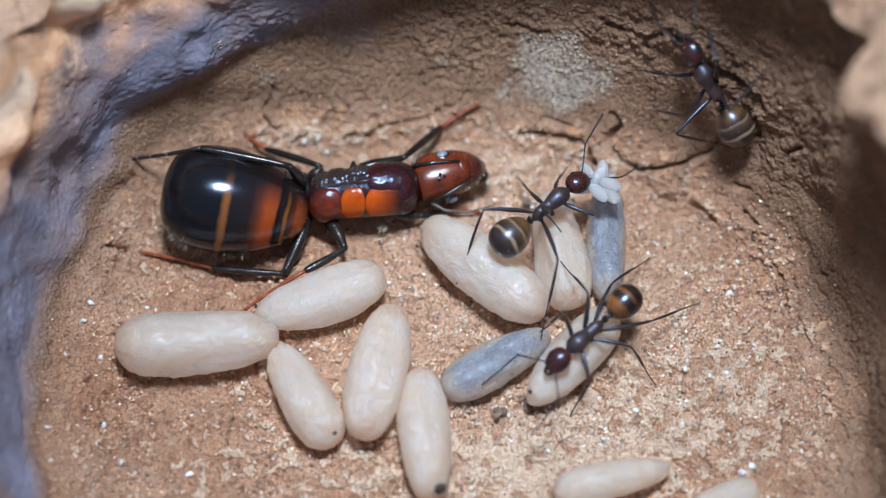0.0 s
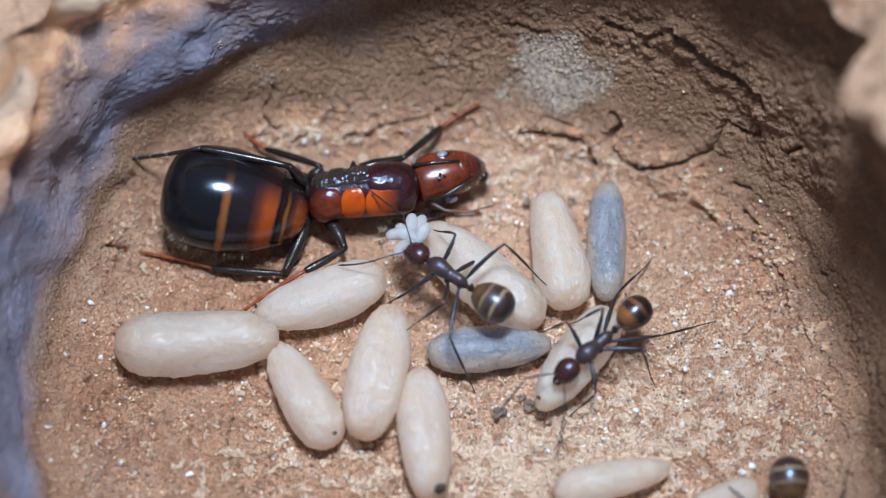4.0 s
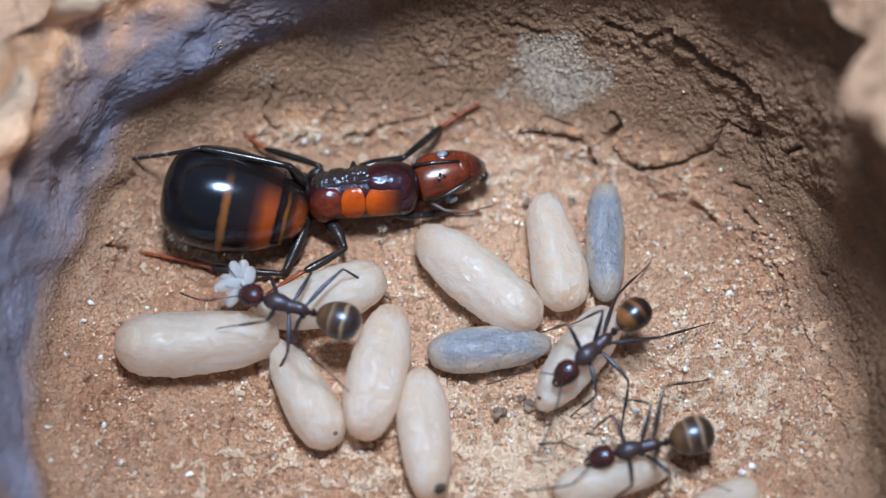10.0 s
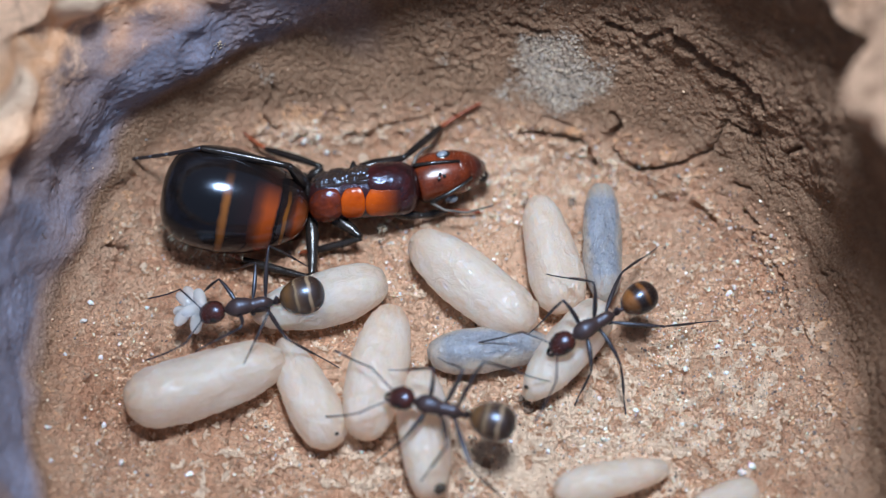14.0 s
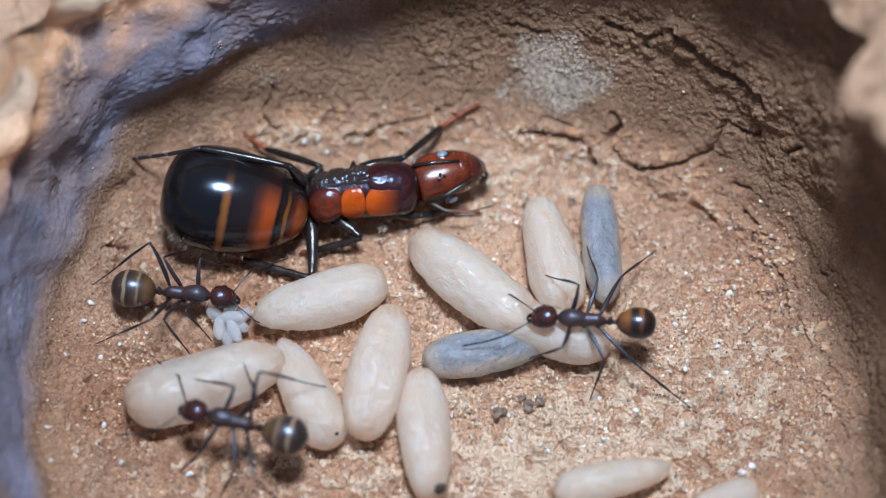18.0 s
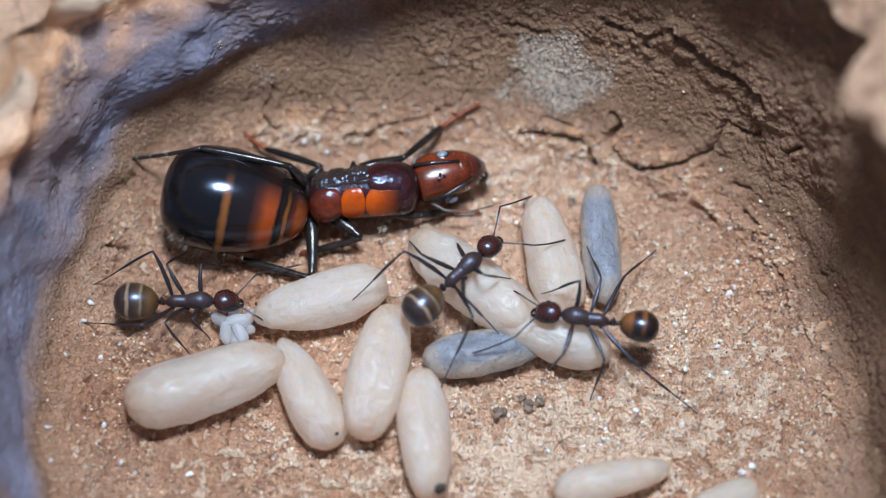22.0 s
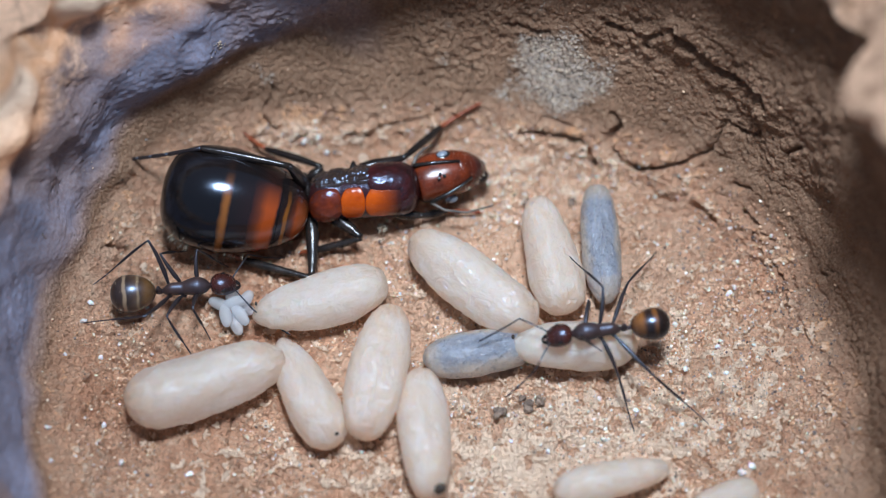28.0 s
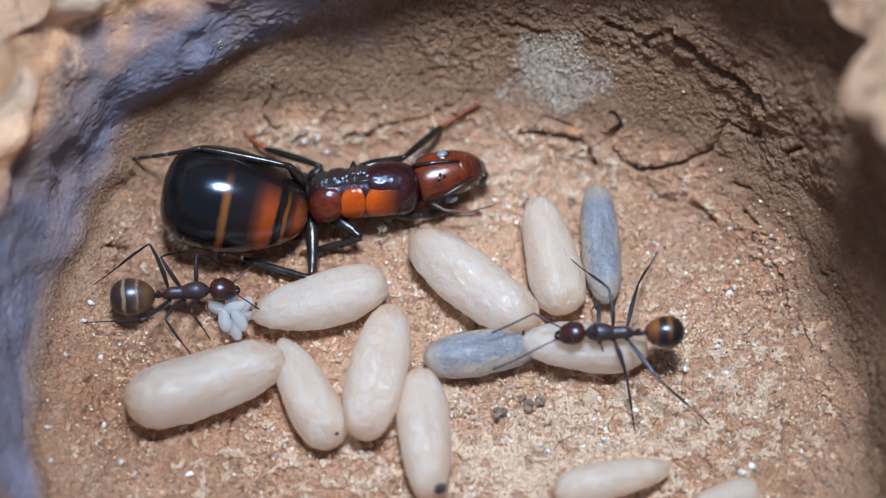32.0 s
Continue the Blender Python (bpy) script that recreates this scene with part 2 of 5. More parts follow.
def rings(bm, loops, closed=True):
    """Joins loops of points (all of one count) into a closed skin with pointed or flat ends."""
    made = [[bm.verts.new(p) for p in loop] for loop in loops]
    n = len(made[0])
    for a, b in zip(made, made[1:]):
        for k in range(n):
            bm.faces.new((a[k], a[(k + 1) % n], b[(k + 1) % n], b[k]))
    if closed:
        bm.faces.new(made[0][::-1])
        bm.faces.new(made[-1])
    return made


def body(stations, seg=28, bm=None, power=2.0):
    """A skin along x through stations (x, half width, half height, middle z)."""
    bm = bm or bmesh.new()
    loops = []
    for x, w, h, z in stations:
        loop = []
        for k in range(seg):
            a = 2 * math.pi * k / seg
            c, s = math.cos(a), math.sin(a)
            loop.append((x, w * math.copysign(abs(c) ** (2 / power), c), z + h * math.copysign(abs(s) ** (2 / power), s)))
        loops.append(loop)
    rings(bm, loops)
    bmesh.ops.recalc_face_normals(bm, faces=bm.faces)
    return bm


def curve_stations(keys, steps):
    """Stations between a few key stations, eased by Catmull-Rom."""
    out = []
    for i in range(steps + 1):
        u = i / steps * (len(keys) - 1)
        k = min(int(u), len(keys) - 2)
        f = u - k
        p = [keys[max(k - 1, 0)], keys[k], keys[k + 1], keys[min(k + 2, len(keys) - 1)]]
        out.append([0.5 * (2 * b + (c - a) * f + (2 * a - 5 * b + 4 * c - d) * f * f + (3 * b - a - 3 * c + d) * f ** 3) for a, b, c, d in zip(*p)])
    return [(x, max(w, 0.004), max(h, 0.004), z) for x, w, h, z in out]


def tube(pts, radii, seg=10, bm=None):
    """A round limb along points."""
    bm = bm or bmesh.new()
    pts = [Vector(p) for p in pts]
    side, loops = Vector((0.0, 1.0, 0.02)), []
    for k, p in enumerate(pts):
        t = (pts[min(k + 1, len(pts) - 1)] - pts[max(k - 1, 0)]).normalized()
        side = (side - t * side.dot(t)).normalized()
        up = t.cross(side)
        loops.append([p + (side * math.cos(2 * math.pi * j / seg) + up * math.sin(2 * math.pi * j / seg)) * radii[k] for j in range(seg)])
    rings(bm, loops)
    return bm


def ball(rx, ry, rz, centre=(0, 0, 0), u=20, v=12, bm=None):
    bm = bm or bmesh.new()
    made = bmesh.ops.create_uvsphere(bm, u_segments=u, v_segments=v, radius=1.0)["verts"]
    for vert in made:
        vert.co = Vector((vert.co.x * rx + centre[0], vert.co.y * ry + centre[1], vert.co.z * rz + centre[2]))
    return bm


def bristles(count, rng, surface, length, thick=0.012):
    """Short hairs on a skin: surface(rng) gives a point and the way out of it."""
    bm = bmesh.new()
    for _ in range(count):
        p, n = surface(rng)
        tip = p + (n + Vector((rng.uniform(-0.6, 0.1), rng.uniform(-0.3, 0.3), rng.uniform(-0.2, 0.3))) * 0.8).normalized() * length * rng.uniform(0.6, 1.2)
        tube([p - n * 0.03, p.lerp(tip, 0.55) + n * 0.03, tip], [thick, thick * 0.8, thick * 0.2], 4, bm)
    return bm

CRACKS = []


def crack(width, depth, *points):
    CRACKS.append((width * 1.1, depth * 2.0, *points))


# cracks: width, depth, points in millimetres
crack(0.17, 0.85, (10.53, 7.24, 6.70), (11.18, 6.83, 6.41), (11.84, 6.47, 6.02), (12.40, 6.11, 5.84), (13.09, 5.72, 5.80), (13.61, 5.23, 5.85), (14.15, 4.50, 5.80))
crack(0.12, 0.5, (10.25, 7.52, 7.12), (9.57, 7.60, 6.30), (8.39, 7.99, 5.93), (7.47, 8.53, 5.93))
crack(0.1, 0.5, (9.18, 7.52, 5.48), (9.13, 7.74, 6.15))
crack(0.13, 0.5, (3.76, 5.66, 0.54), (4.68, 5.64, 0.69), (5.53, 5.51, 0.83), (6.53, 5.11, 0.72), (7.13, 4.41, 0.17))
crack(0.09, 0.4, (4.62, 6.27, 1.32), (5.33, 6.09, 1.30), (6.04, 5.71, 1.22))
crack(0.12, 0.55, (7.93, 5.94, 1.96), (8.23, 5.53, 1.62), (7.70, 5.20, 1.07), (8.28, 4.36, 0.45), (9.17, 4.05, 0.35), (9.98, 3.82, 0.68), (10.97, 3.92, 0.89), (11.61, 4.11, 1.37), (12.21, 4.15, 1.70), (12.71, 4.36, 2.42))
crack(0.08, 0.4, (12.71, 4.36, 2.42), (12.72, 4.75, 3.34), (12.95, 4.79, 3.59), (13.63, 4.45, 3.35), (14.38, 3.89, 3.86), (14.12, 4.21, 5.13))
crack(0.14, 0.6, (13.52, 2.66, 1.40), (14.08, 2.19, 1.63))
crack(0.14, 0.6, (13.86, 1.45, 0.79), (14.50, 0.82, 1.01))
crack(0.07, 0.4, (14.50, 0.82, 1.01), (15.23, -0.07, 0.94), (14.94, -0.52, 0.57), (15.54, -1.88, 0.43), (15.74, -2.78, 0.42))
crack(0.08, 0.35, (14.69, 0.65, 1.01), (15.26, 2.29, 3.60), (15.42, 2.69, 4.38), (15.91, 2.59, 5.11))
crack(0.12, 0.5, (17.14, -1.96, 1.49), (17.65, -2.11, 2.19), (18.23, -3.04, 3.03), (18.99, -3.79, 3.98))
crack(0.06, 0.4, (1.35, 8.37, 2.75), (1.35, 7.81, 2.13), (1.09, 7.31, 1.61), (0.59, 7.03, 1.35), (0.53, 6.77, 0.94))
crack(0.05, 0.25, (1.80, 8.06, 2.54), (0.85, 8.29, 2.62))
crack(0.08, 0.45, (-8.33, 7.95, 3.78), (-7.95, 7.47, 2.72), (-7.88, 7.21, 2.12), (-8.29, 6.71, 1.39), (-8.36, 6.19, 0.91), (-8.05, 6.01, 0.68), (-7.51, 5.92, 0.72), (-7.41, 5.68, 0.50), (-6.30, 5.75, 0.48))
crack(0.07, 0.35, (-9.03, 5.50, 0.49), (-8.32, 5.72, 0.53))
crack(0.09, 0.45, (-4.38, 5.72, 0.42), (-3.45, 5.76, 0.35), (-3.05, 6.12, 0.47), (-2.19, 6.19, 0.67), (-1.39, 6.33, 0.70), (-0.59, 6.61, 0.79), (0.48, 6.95, 1.29))
crack(0.12, 0.5, (-15.69, -0.41, 0.82), (-15.12, -0.10, 0.58), (-14.52, -0.17, 0.37))
crack(0.11, 0.5, (-17.03, -4.82, 0.66), (-16.52, -4.58, 0.46), (-16.17, -4.03, 0.34))
crack(0.16, 0.6, (-17.91, -5.50, 1.11), (-17.43, -5.92, 0.80), (-16.81, -5.65, 0.40))
crack(0.13, 0.5, (-17.66, -7.30, 0.87), (-17.17, -7.64, 0.65), (-16.52, -6.97, 0.30), (-15.87, -6.82, 0.34))
crack(0.05, 0.2, (-16.02, -7.05, 0.24), (-15.20, -7.31, 0.21), (-14.66, -6.94, -0.06))
crack(0.13, 0.5, (-17.21, -8.98, 0.39), (-17.24, -9.88, 0.67), (-16.90, -10.67, 0.55))
crack(0.045, 0.2, (-9.39, -8.23, -0.21), (-9.64, -9.33, -0.12), (-9.47, -10.16, -0.01), (-9.06, -10.55, -0.11), (-8.53, -10.77, -0.17), (-7.76, -11.11, -0.01))
crack(0.06, 0.25, (-11.31, 5.93, 1.82), (-11.07, 5.56, 1.17))
crack(0.05, 0.25, (-0.15, -9.79, 0.07), (0.65, -9.98, 0.22), (0.95, -10.36, 0.11))
crack(0.2, 0.7, (18.81, -8.88, 0.69), (19.38, -9.63, 0.99))
crack(0.08, 0.35, (10.06, 2.73, 0.15), (10.71, 2.49, 0.22), (11.27, 2.62, 0.42))
crack(0.08, 0.35, (11.60, 2.19, 0.34), (12.24, 1.76, 0.32), (12.69, 1.28, 0.29))
crack(0.1, 0.45, (-14.30, 3.00, 1.19), (-14.58, 3.01, 2.20), (-14.90, 2.89, 2.99))
crack(0.06, 0.25, (-5.82, 8.70, 4.65), (-5.20, 8.55, 3.99), (-4.55, 8.84, 4.01))
crack(0.05, 0.2, (-14.43, 0.12, 0.41), (-13.66, 0.46, 0.07), (-13.16, 0.09, 0.11))
crack(0.05, 0.2, (-17.24, -9.88, 0.67), (-15.83, -9.94, 0.10), (-15.31, -9.92, -0.09))
crack(0.09, 0.4, (2.92, 9.30, 4.65), (3.49, 9.22, 4.69), (3.96, 9.02, 4.62), (4.89, 8.84, 4.71))
crack(0.08, 0.35, (14.08, -0.58, 0.19), (14.44, -0.61, 0.38), (14.97, -1.04, 0.45))

# ---- the chamber: a hollow in a block of clay, open above ----
MIDDLE = (0.0, -4.5)
FOOT = [(-17.2, -6), (-16.9, -2.3), (-16, 0.8), (-14.3, 3.4), (-12, 5.3), (-8.9, 6.3), (-4.9, 6.4), (-0.6, 6.6), (3.2, 6.3), (7, 5.4), (11, 4.2),
        (14.4, 1.6), (16.7, -2.2), (17.7, -6), (18.1, -10), (17.2, -15), (10, -19), (0, -20), (-10, -19), (-16.4, -15), (-17.3, -10)]
# azimuth in degrees: wall height, how far the wall lies back, how far its top hangs over
RIM = [(-180, 12, 2.4, 0.0), (-150, 13, 2.4, 0.3), (-90, 9, 5.0, 0), (-45, 12, 2.0, 1.0), (-25, 14, 2.2, 2.6), (-7, 15, 2.8, 3.1), (3, 15, 2.9, 3.1), (18, 15, 3.2, 2.8), (28, 14.5, 3.9, 2.2), (38, 13.5, 4.4, 2.0),
       (60, 11.5, 4.9, 2.3), (90, 10.5, 4.4, 2.3), (108, 10.5, 4.2, 2.8), (124, 10.8, 3.6, 1.6), (145, 11.5, 3.2, 0.3), (160, 11.5, 2.8, 0.0), (180, 12, 2.4, 0.0)]


# azimuth in degrees: where the swollen lip half way up the wall lies, seen from the wall's foot, and how marked it is
LIP = [(-180, 0.0, 0), (95, 3.6, 0), (106, 3.4, 0.5), (115, 2.8, 1), (130, 1.5, 1), (140, 0.7, 0.8), (152, 0.2, 0.3), (165, 0.0, 0), (180, 0.0, 0)]


def ring_table(points):
    az = np.array([math.atan2(y - MIDDLE[1], x - MIDDLE[0]) for x, y in points])
    r = np.array([math.hypot(x - MIDDLE[0], y - MIDDLE[1]) for x, y in points])
    order = np.argsort(az)
    return az[order], r[order]


FOOT_AZ, FOOT_R = ring_table(FOOT)


def foot_radius(az):
    """Distance from the chamber's middle to the foot of its wall, rounded off."""
    total = 0
    for k, w in ((-0.12, 0.2), (-0.06, 0.2), (0, 0.2), (0.06, 0.2), (0.12, 0.2)):
        total = total + w * np.interp(az + k, FOOT_AZ, FOOT_R, period=2 * math.pi)
    return total


def rim_at(az, column):
    d = np.degrees(az)
    return np.interp(d, [r[0] for r in RIM], [r[column] for r in RIM])


def floor_z(x, y):
    """Height of the clay floor, without its roughness."""
    az = np.arctan2(y - MIDDLE[1], x - MIDDLE[0])
    u = np.hypot(x - MIDDLE[0], y - MIDDLE[1]) / foot_radius(az)
    return 1.3 * np.clip((u - 0.80) / 0.20, 0, 1.2) ** 2


def segment_distance(p, a, b):
    ab = b - a
    t = np.clip(((p - a) @ ab) / max(ab @ ab, 1e-9), 0, 1)
    return np.linalg.norm(p - (a + t[:, None] * ab), axis=1)


PLACES = {}


def build_chamber():
    na, nf, nw, nr = 1500, 430, 210, 40
    az = np.linspace(-math.pi, math.pi, na, endpoint=False)
    u = np.concatenate([np.linspace(0.003, 1, nf) ** 0.92, np.linspace(0, 1, nw + 1)[1:] + 1, np.linspace(0, 1, nr + 1)[1:] ** 1.6 + 2])
    A, Ug = np.meshgrid(az, u)
    A, Ug = A.ravel(), Ug.ravel()
    rf, h, out, hang = foot_radius(A), rim_at(A, 1), rim_at(A, 2), rim_at(A, 3)
    v, w = np.clip(Ug - 1, 0, 1), np.clip(Ug - 2, 0, 1)
    fl = np.clip(Ug, 0, 1)
    lip, mark = (np.interp(np.degrees(A), [p[0] for p in LIP], [p[k] for p in LIP]) for k in (1, 2))
    bare = 0.02 + 0.28 * mark
    mark = mark * np.exp(-((v - 0.38) / np.where(v < 0.38, 0.15, 0.28)) ** 2) * (v > 0)
    r = rf * fl + (out * (1 - (1 - v) ** 1.9) - hang * v ** 4) * (1 - mark) + lip * mark + 0.9 * np.sin(v * math.pi / 2) ** 6 + 22 * w
    z = 1.3 * np.clip((fl - 0.80) / 0.20, 0, 1) ** 2 + (h - 1.3) * (v - 0.02 * np.sin(2 * math.pi * v)) + 0.7 * np.sin(np.clip(w * 12, 0, 1) * math.pi / 2)
    lean = np.clip((fl - 0.86) / 0.14, 0, 1) * (1 - np.clip((v - 0.88) / 0.12, 0, 1)) * (np.clip(w, 0, 1) < 0.001)
    c, s = np.cos(A), np.sin(A)
    P = np.stack([MIDDLE[0] + r * c, MIDDLE[1] + r * s, z], 1)
    N = np.stack([-c * lean, -s * lean, 1.05 - lean], 1)
    N /= np.linalg.norm(N, axis=1)[:, None]
    west = np.clip((-P[:, 0] - 6) / 8, 0, 1)
    east = np.clip((P[:, 0] - 9) / 7, 0, 1)
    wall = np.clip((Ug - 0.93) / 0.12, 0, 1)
    top = np.clip((Ug - 1.65 + 0.17 * west) / 0.4, 0, 1)
    soft = np.clip((-P[:, 0] - 4) / 6, 0, 1) * wall
    # lumps, scooped hollows, flaking crust, crumbs
    rough = 0.55 + 0.9 * value_noise(P * 0.35, 91)
    d = 0.28 * fractal(P, 0.11, 2, 1) * (0.35 + wall)
    d += soft * (0.45 * fractal(P, 0.22, 2, 17, 0.5) + 0.20 * fractal(P, 0.6, 2, 19, 0.55) - 0.5 * np.clip(fractal(P, 0.45, 2, 27, 0.5) - 0.55, 0, 1))
    soft = 0.78 * soft
    d += (1 - 0.8 * soft) * (0.07 + 0.03 * wall + (0.05 * west + 0.11 * east) * wall + 0.5 * top * np.maximum(west, east)) * fractal(P, 0.55, 2, 7, 0.55)
    d += (1.0 * top + 0.9 * top * east + 0.25 * wall) * np.maximum(west, east) * fractal(P, 0.33, 2, 13, 0.6)
    calm = 1 - 0.75 * wall * np.maximum(west, 0.65 * (1 - east))
    d += (0.09 + 0.02 * wall) * rough * calm * (1 - soft) * fractal(P, 1.7, 2, 21, 0.6)
    d += 0.105 * rough * (1 - 0.95 * soft) * fractal(P, 5.0, 2, 25, 0.6)
    px, py = P[:, 0], P[:, 1]
    lime = 0.72 * np.exp(-(((px - 10.5) / 5.5) ** 2 + ((py + 7.5) / 5.0) ** 2)) + 0.88 * np.exp(-(((px - 1.5) / 8.5) ** 2 + ((py + 10.8) / 3.0) ** 2)) \
        + 0.50 * np.exp(-(((px - 4.5) / 6) ** 2 + ((py - 3.8) / 2.2) ** 2)) + 1.0 * np.exp(-(((px + 6.2) / 2.6) ** 2 + ((py - 5.6) / 1.0) ** 2)) + 0.16 * np.exp(-((px / 14) ** 2 + ((py + 6) / 8) ** 2))
    crust = np.clip((fractal(P, 2.1, 4, 111, 0.74) + 1.35 * lime * (1 - wall) - 0.74) / 0.26, 0, 1) * (1 - wall)
    # mottled rim crust, whitened also to replace lamp light lost there
    crust = np.maximum(crust, np.clip(fractal(P, 0.33, 3, 141, 0.6) + 0.4, 0, 1) * top * west)
    d += 0.15 * crust * (1 - top)
    flake = fractal(P * np.array([1, 1, 1.6]), 1.1, 3, 31, 0.6)
    d += 0.12 * rough * np.clip(flake * 3.0, -0.5, 0.5) * (1 - 0.75 * wall) * (1 - soft)
    vein = np.abs(fractal(P, 0.8, 3, 35, 0.6))
    d -= 0.20 * np.exp(-(vein / 0.035) ** 2) * np.clip(rough - 0.7, 0, 1) * 2 * (1 - 0.8 * wall) * (1 - soft)
    ridge = np.abs(fractal(P * np.array([1, 1, 2.2]), 0.42, 3, 33, 0.55))
    d -= wall * 0.12 * np.exp(-(ridge / 0.05) ** 2) * (0.05 + 0.6 * east)
    pits = fractal(P, 2.3, 2, 41)
    d -= 0.30 * np.clip(pits - 0.78 + 0.25 * lime + 0.28 * np.clip((-px - 8) / 4, 0, 1) * (1 - wall), 0, 1)
    Q = P + N * d[:, None] + 0.10 * np.stack([fractal(P, 1.6, 3, 51), fractal(P, 1.6, 3, 61), fractal(P, 1.6, 3, 71)], 1)
    for width, depth, *pts in CRACKS:
        pts = [np.array(p, float) for p in pts]
        lo, hi = np.min(pts, 0) - 1.0, np.max(pts, 0) + 1.0
        near = np.where(np.all((Q > lo) & (Q < hi), axis=1))[0]
        if not len(near):
            continue
        dist = np.min([segment_distance(Q[near], a, b) for a, b in zip(pts, pts[1:])], axis=0)
        thin = 0.45 + 0.75 * value_noise(P[near] * 0.9, 81)
        d[near] -= depth * np.exp(-(dist / (width * thin)) ** 2) - 0.12 * depth * np.exp(-((dist - 3.0 * width) / (2.0 * width)) ** 2)
    crest = np.exp(-((Ug - 2.0) / 0.22) ** 2) * np.maximum(0.35 * west, east)
    ragged = crest * (1.5 * fractal(P, 0.42, 2, 101, 0.6) - 0.1)
    P = P + N * d[:, None] - np.stack([c, s, 0 * c], 1) * ragged[:, None]
    n = len(u)
    idx = np.arange(n * na).reshape(n, na)
    a, b = idx[:-1], idx[1:]
    quads = np.stack([a, b, np.roll(b, -1, 1), np.roll(a, -1, 1)], -1).reshape(-1, 4)
    me = bpy.data.meshes.new("ground")
    me.vertices.add(n * na + 1)
    me.vertices.foreach_set("co", (np.concatenate([P, [[MIDDLE[0], MIDDLE[1], P[:na, 2].mean()]]]) * MM).ravel())
    tris = np.stack([np.full(na, n * na), idx[0], np.roll(idx[0], -1)], 1)
    me.loops.add(quads.size + tris.size)
    me.loops.foreach_set("vertex_index", np.concatenate([quads.ravel(), tris.ravel()]).astype(np.int32))
    me.polygons.add(len(quads) + na)
    me.polygons.foreach_set("loop_start", np.concatenate([np.arange(len(quads)) * 4, len(quads) * 4 + np.arange(na) * 3]).astype(np.int32))
    me.update(calc_edges=True)
    me.polygons.foreach_set("use_smooth", np.ones(len(me.polygons), bool))
    # tints and mineral patches of the clay, place by place
    x, y = P[:, 0], P[:, 1]
    pale = 0.42 * np.exp(-(((x - 12.5) / 4.0) ** 2 + ((y + 5.5) / 5.5) ** 2)) + 0.72 * np.exp(-(((x - 1.0) / 9) ** 2 + ((y + 10.3) / 3.4) ** 2)) \
        + 0.60 * np.exp(-(((x - 3.5) / 7) ** 2 + ((y - 3.6) / 2.6) ** 2)) * (1 - wall) + 0.95 * np.exp(-(((x - 2.5) / 8.0) ** 2 + ((y + 3.0) / 5.5) ** 2)) \
        + 0.5 * np.exp(-(((x + 7) / 2.5) ** 2 + ((y - 5.6) / 0.8) ** 2))
    # mask of the left wall's painted bluish light
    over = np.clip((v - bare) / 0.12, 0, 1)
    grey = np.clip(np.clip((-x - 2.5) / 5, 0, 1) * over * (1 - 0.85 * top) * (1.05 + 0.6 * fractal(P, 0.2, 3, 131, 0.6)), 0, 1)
    ash = np.clip(1.5 * np.exp(-(((x - 5.3) / 2.1) ** 2 + ((z - 3.0) / 2.0) ** 2)) + 0.5 * fractal(P, 0.7, 3, 121) - 0.35, 0, 1) * wall * (y > 2)
    # mask of the painted shade on the right wall
    east_shade = np.clip((P[:, 0] - 9.5) / 5, 0, 1) * wall * (1 - 0.8 * top) * 0.22
    pale = pale + 0.75 * top * west + 0.6 * top * east
    for name, value in (("wall", wall), ("pale", pale), ("grey", grey), ("east_shade", east_shade), ("crust", crust), ("ash", ash)):
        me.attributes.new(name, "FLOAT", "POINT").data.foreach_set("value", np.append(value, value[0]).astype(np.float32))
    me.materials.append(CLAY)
    PLACES.update(P=P, N=N, wall=wall, pale=pale, grey=grey, ash=ash)
    return tagged(new("ground", me), "hollowed chamber of cracked orange-brown clay with pale mineral crumbs", "ground", kind="structure")


ground = build_chamber()


# ---- crumbs and crystals lying on the clay ----
def grain_cloud(name, label, mat, weight, count, low, high, seed):
    """Loose grains: each a small uneven stone of its own, far too many to count."""
    rng = np.random.default_rng(seed)
    P, N = PLACES["P"], PLACES["N"]
    r = np.hypot(P[:, 0] - MIDDLE[0], P[:, 1] - MIDDLE[1])
    w = weight * np.maximum(r, 0.05)
    pick = rng.choice(len(P), count, p=w / w.sum())
    size = low + (high - low) * rng.random(count) ** 3
    base = np.array([(1, 0, 0), (-1, 0, 0), (0, 1, 0), (0, -1, 0), (0, 0, 1), (0, 0, -1), (0.62, 0.62, 0.5), (-0.6, 0.6, 0.55), (0.6, -0.6, 0.5), (-0.62, -0.6, 0.5)], float)
    tri = np.array([(0, 6, 8), (6, 4, 8), (6, 2, 7), (6, 7, 4), (0, 2, 6), (7, 1, 9), (7, 9, 4), (2, 1, 7), (9, 3, 8), (9, 8, 4), (1, 3, 9), (3, 0, 8), (0, 5, 2), (2, 5, 1), (1, 5, 3), (3, 5, 0)])
    turn = rng.random(count) * 6.283
    c, s = np.cos(turn), np.sin(turn)
    shape = base[None] * (0.6 + 0.7 * rng.random((count, len(base), 1))) * (0.7 + 0.6 * rng.random((count, 1, 3)))
    xy = np.stack([shape[:, :, 0] * c[:, None] - shape[:, :, 1] * s[:, None], shape[:, :, 0] * s[:, None] + shape[:, :, 1] * c[:, None], shape[:, :, 2] * 0.85], 2)
    V = P[pick][:, None] + N[pick][:, None] * (size * 0.25)[:, None, None] + xy * size[:, None, None]
    F = tri[None] + (np.arange(count) * len(base))[:, None, None]
    me = bpy.data.meshes.new(name)
    me.from_pydata((V.reshape(-1, 3) * MM).tolist(), [], F.reshape(-1, 3).tolist())
    me.materials.append(mat)
    return tagged(new(name, me), label, "grains", kind="stuff")


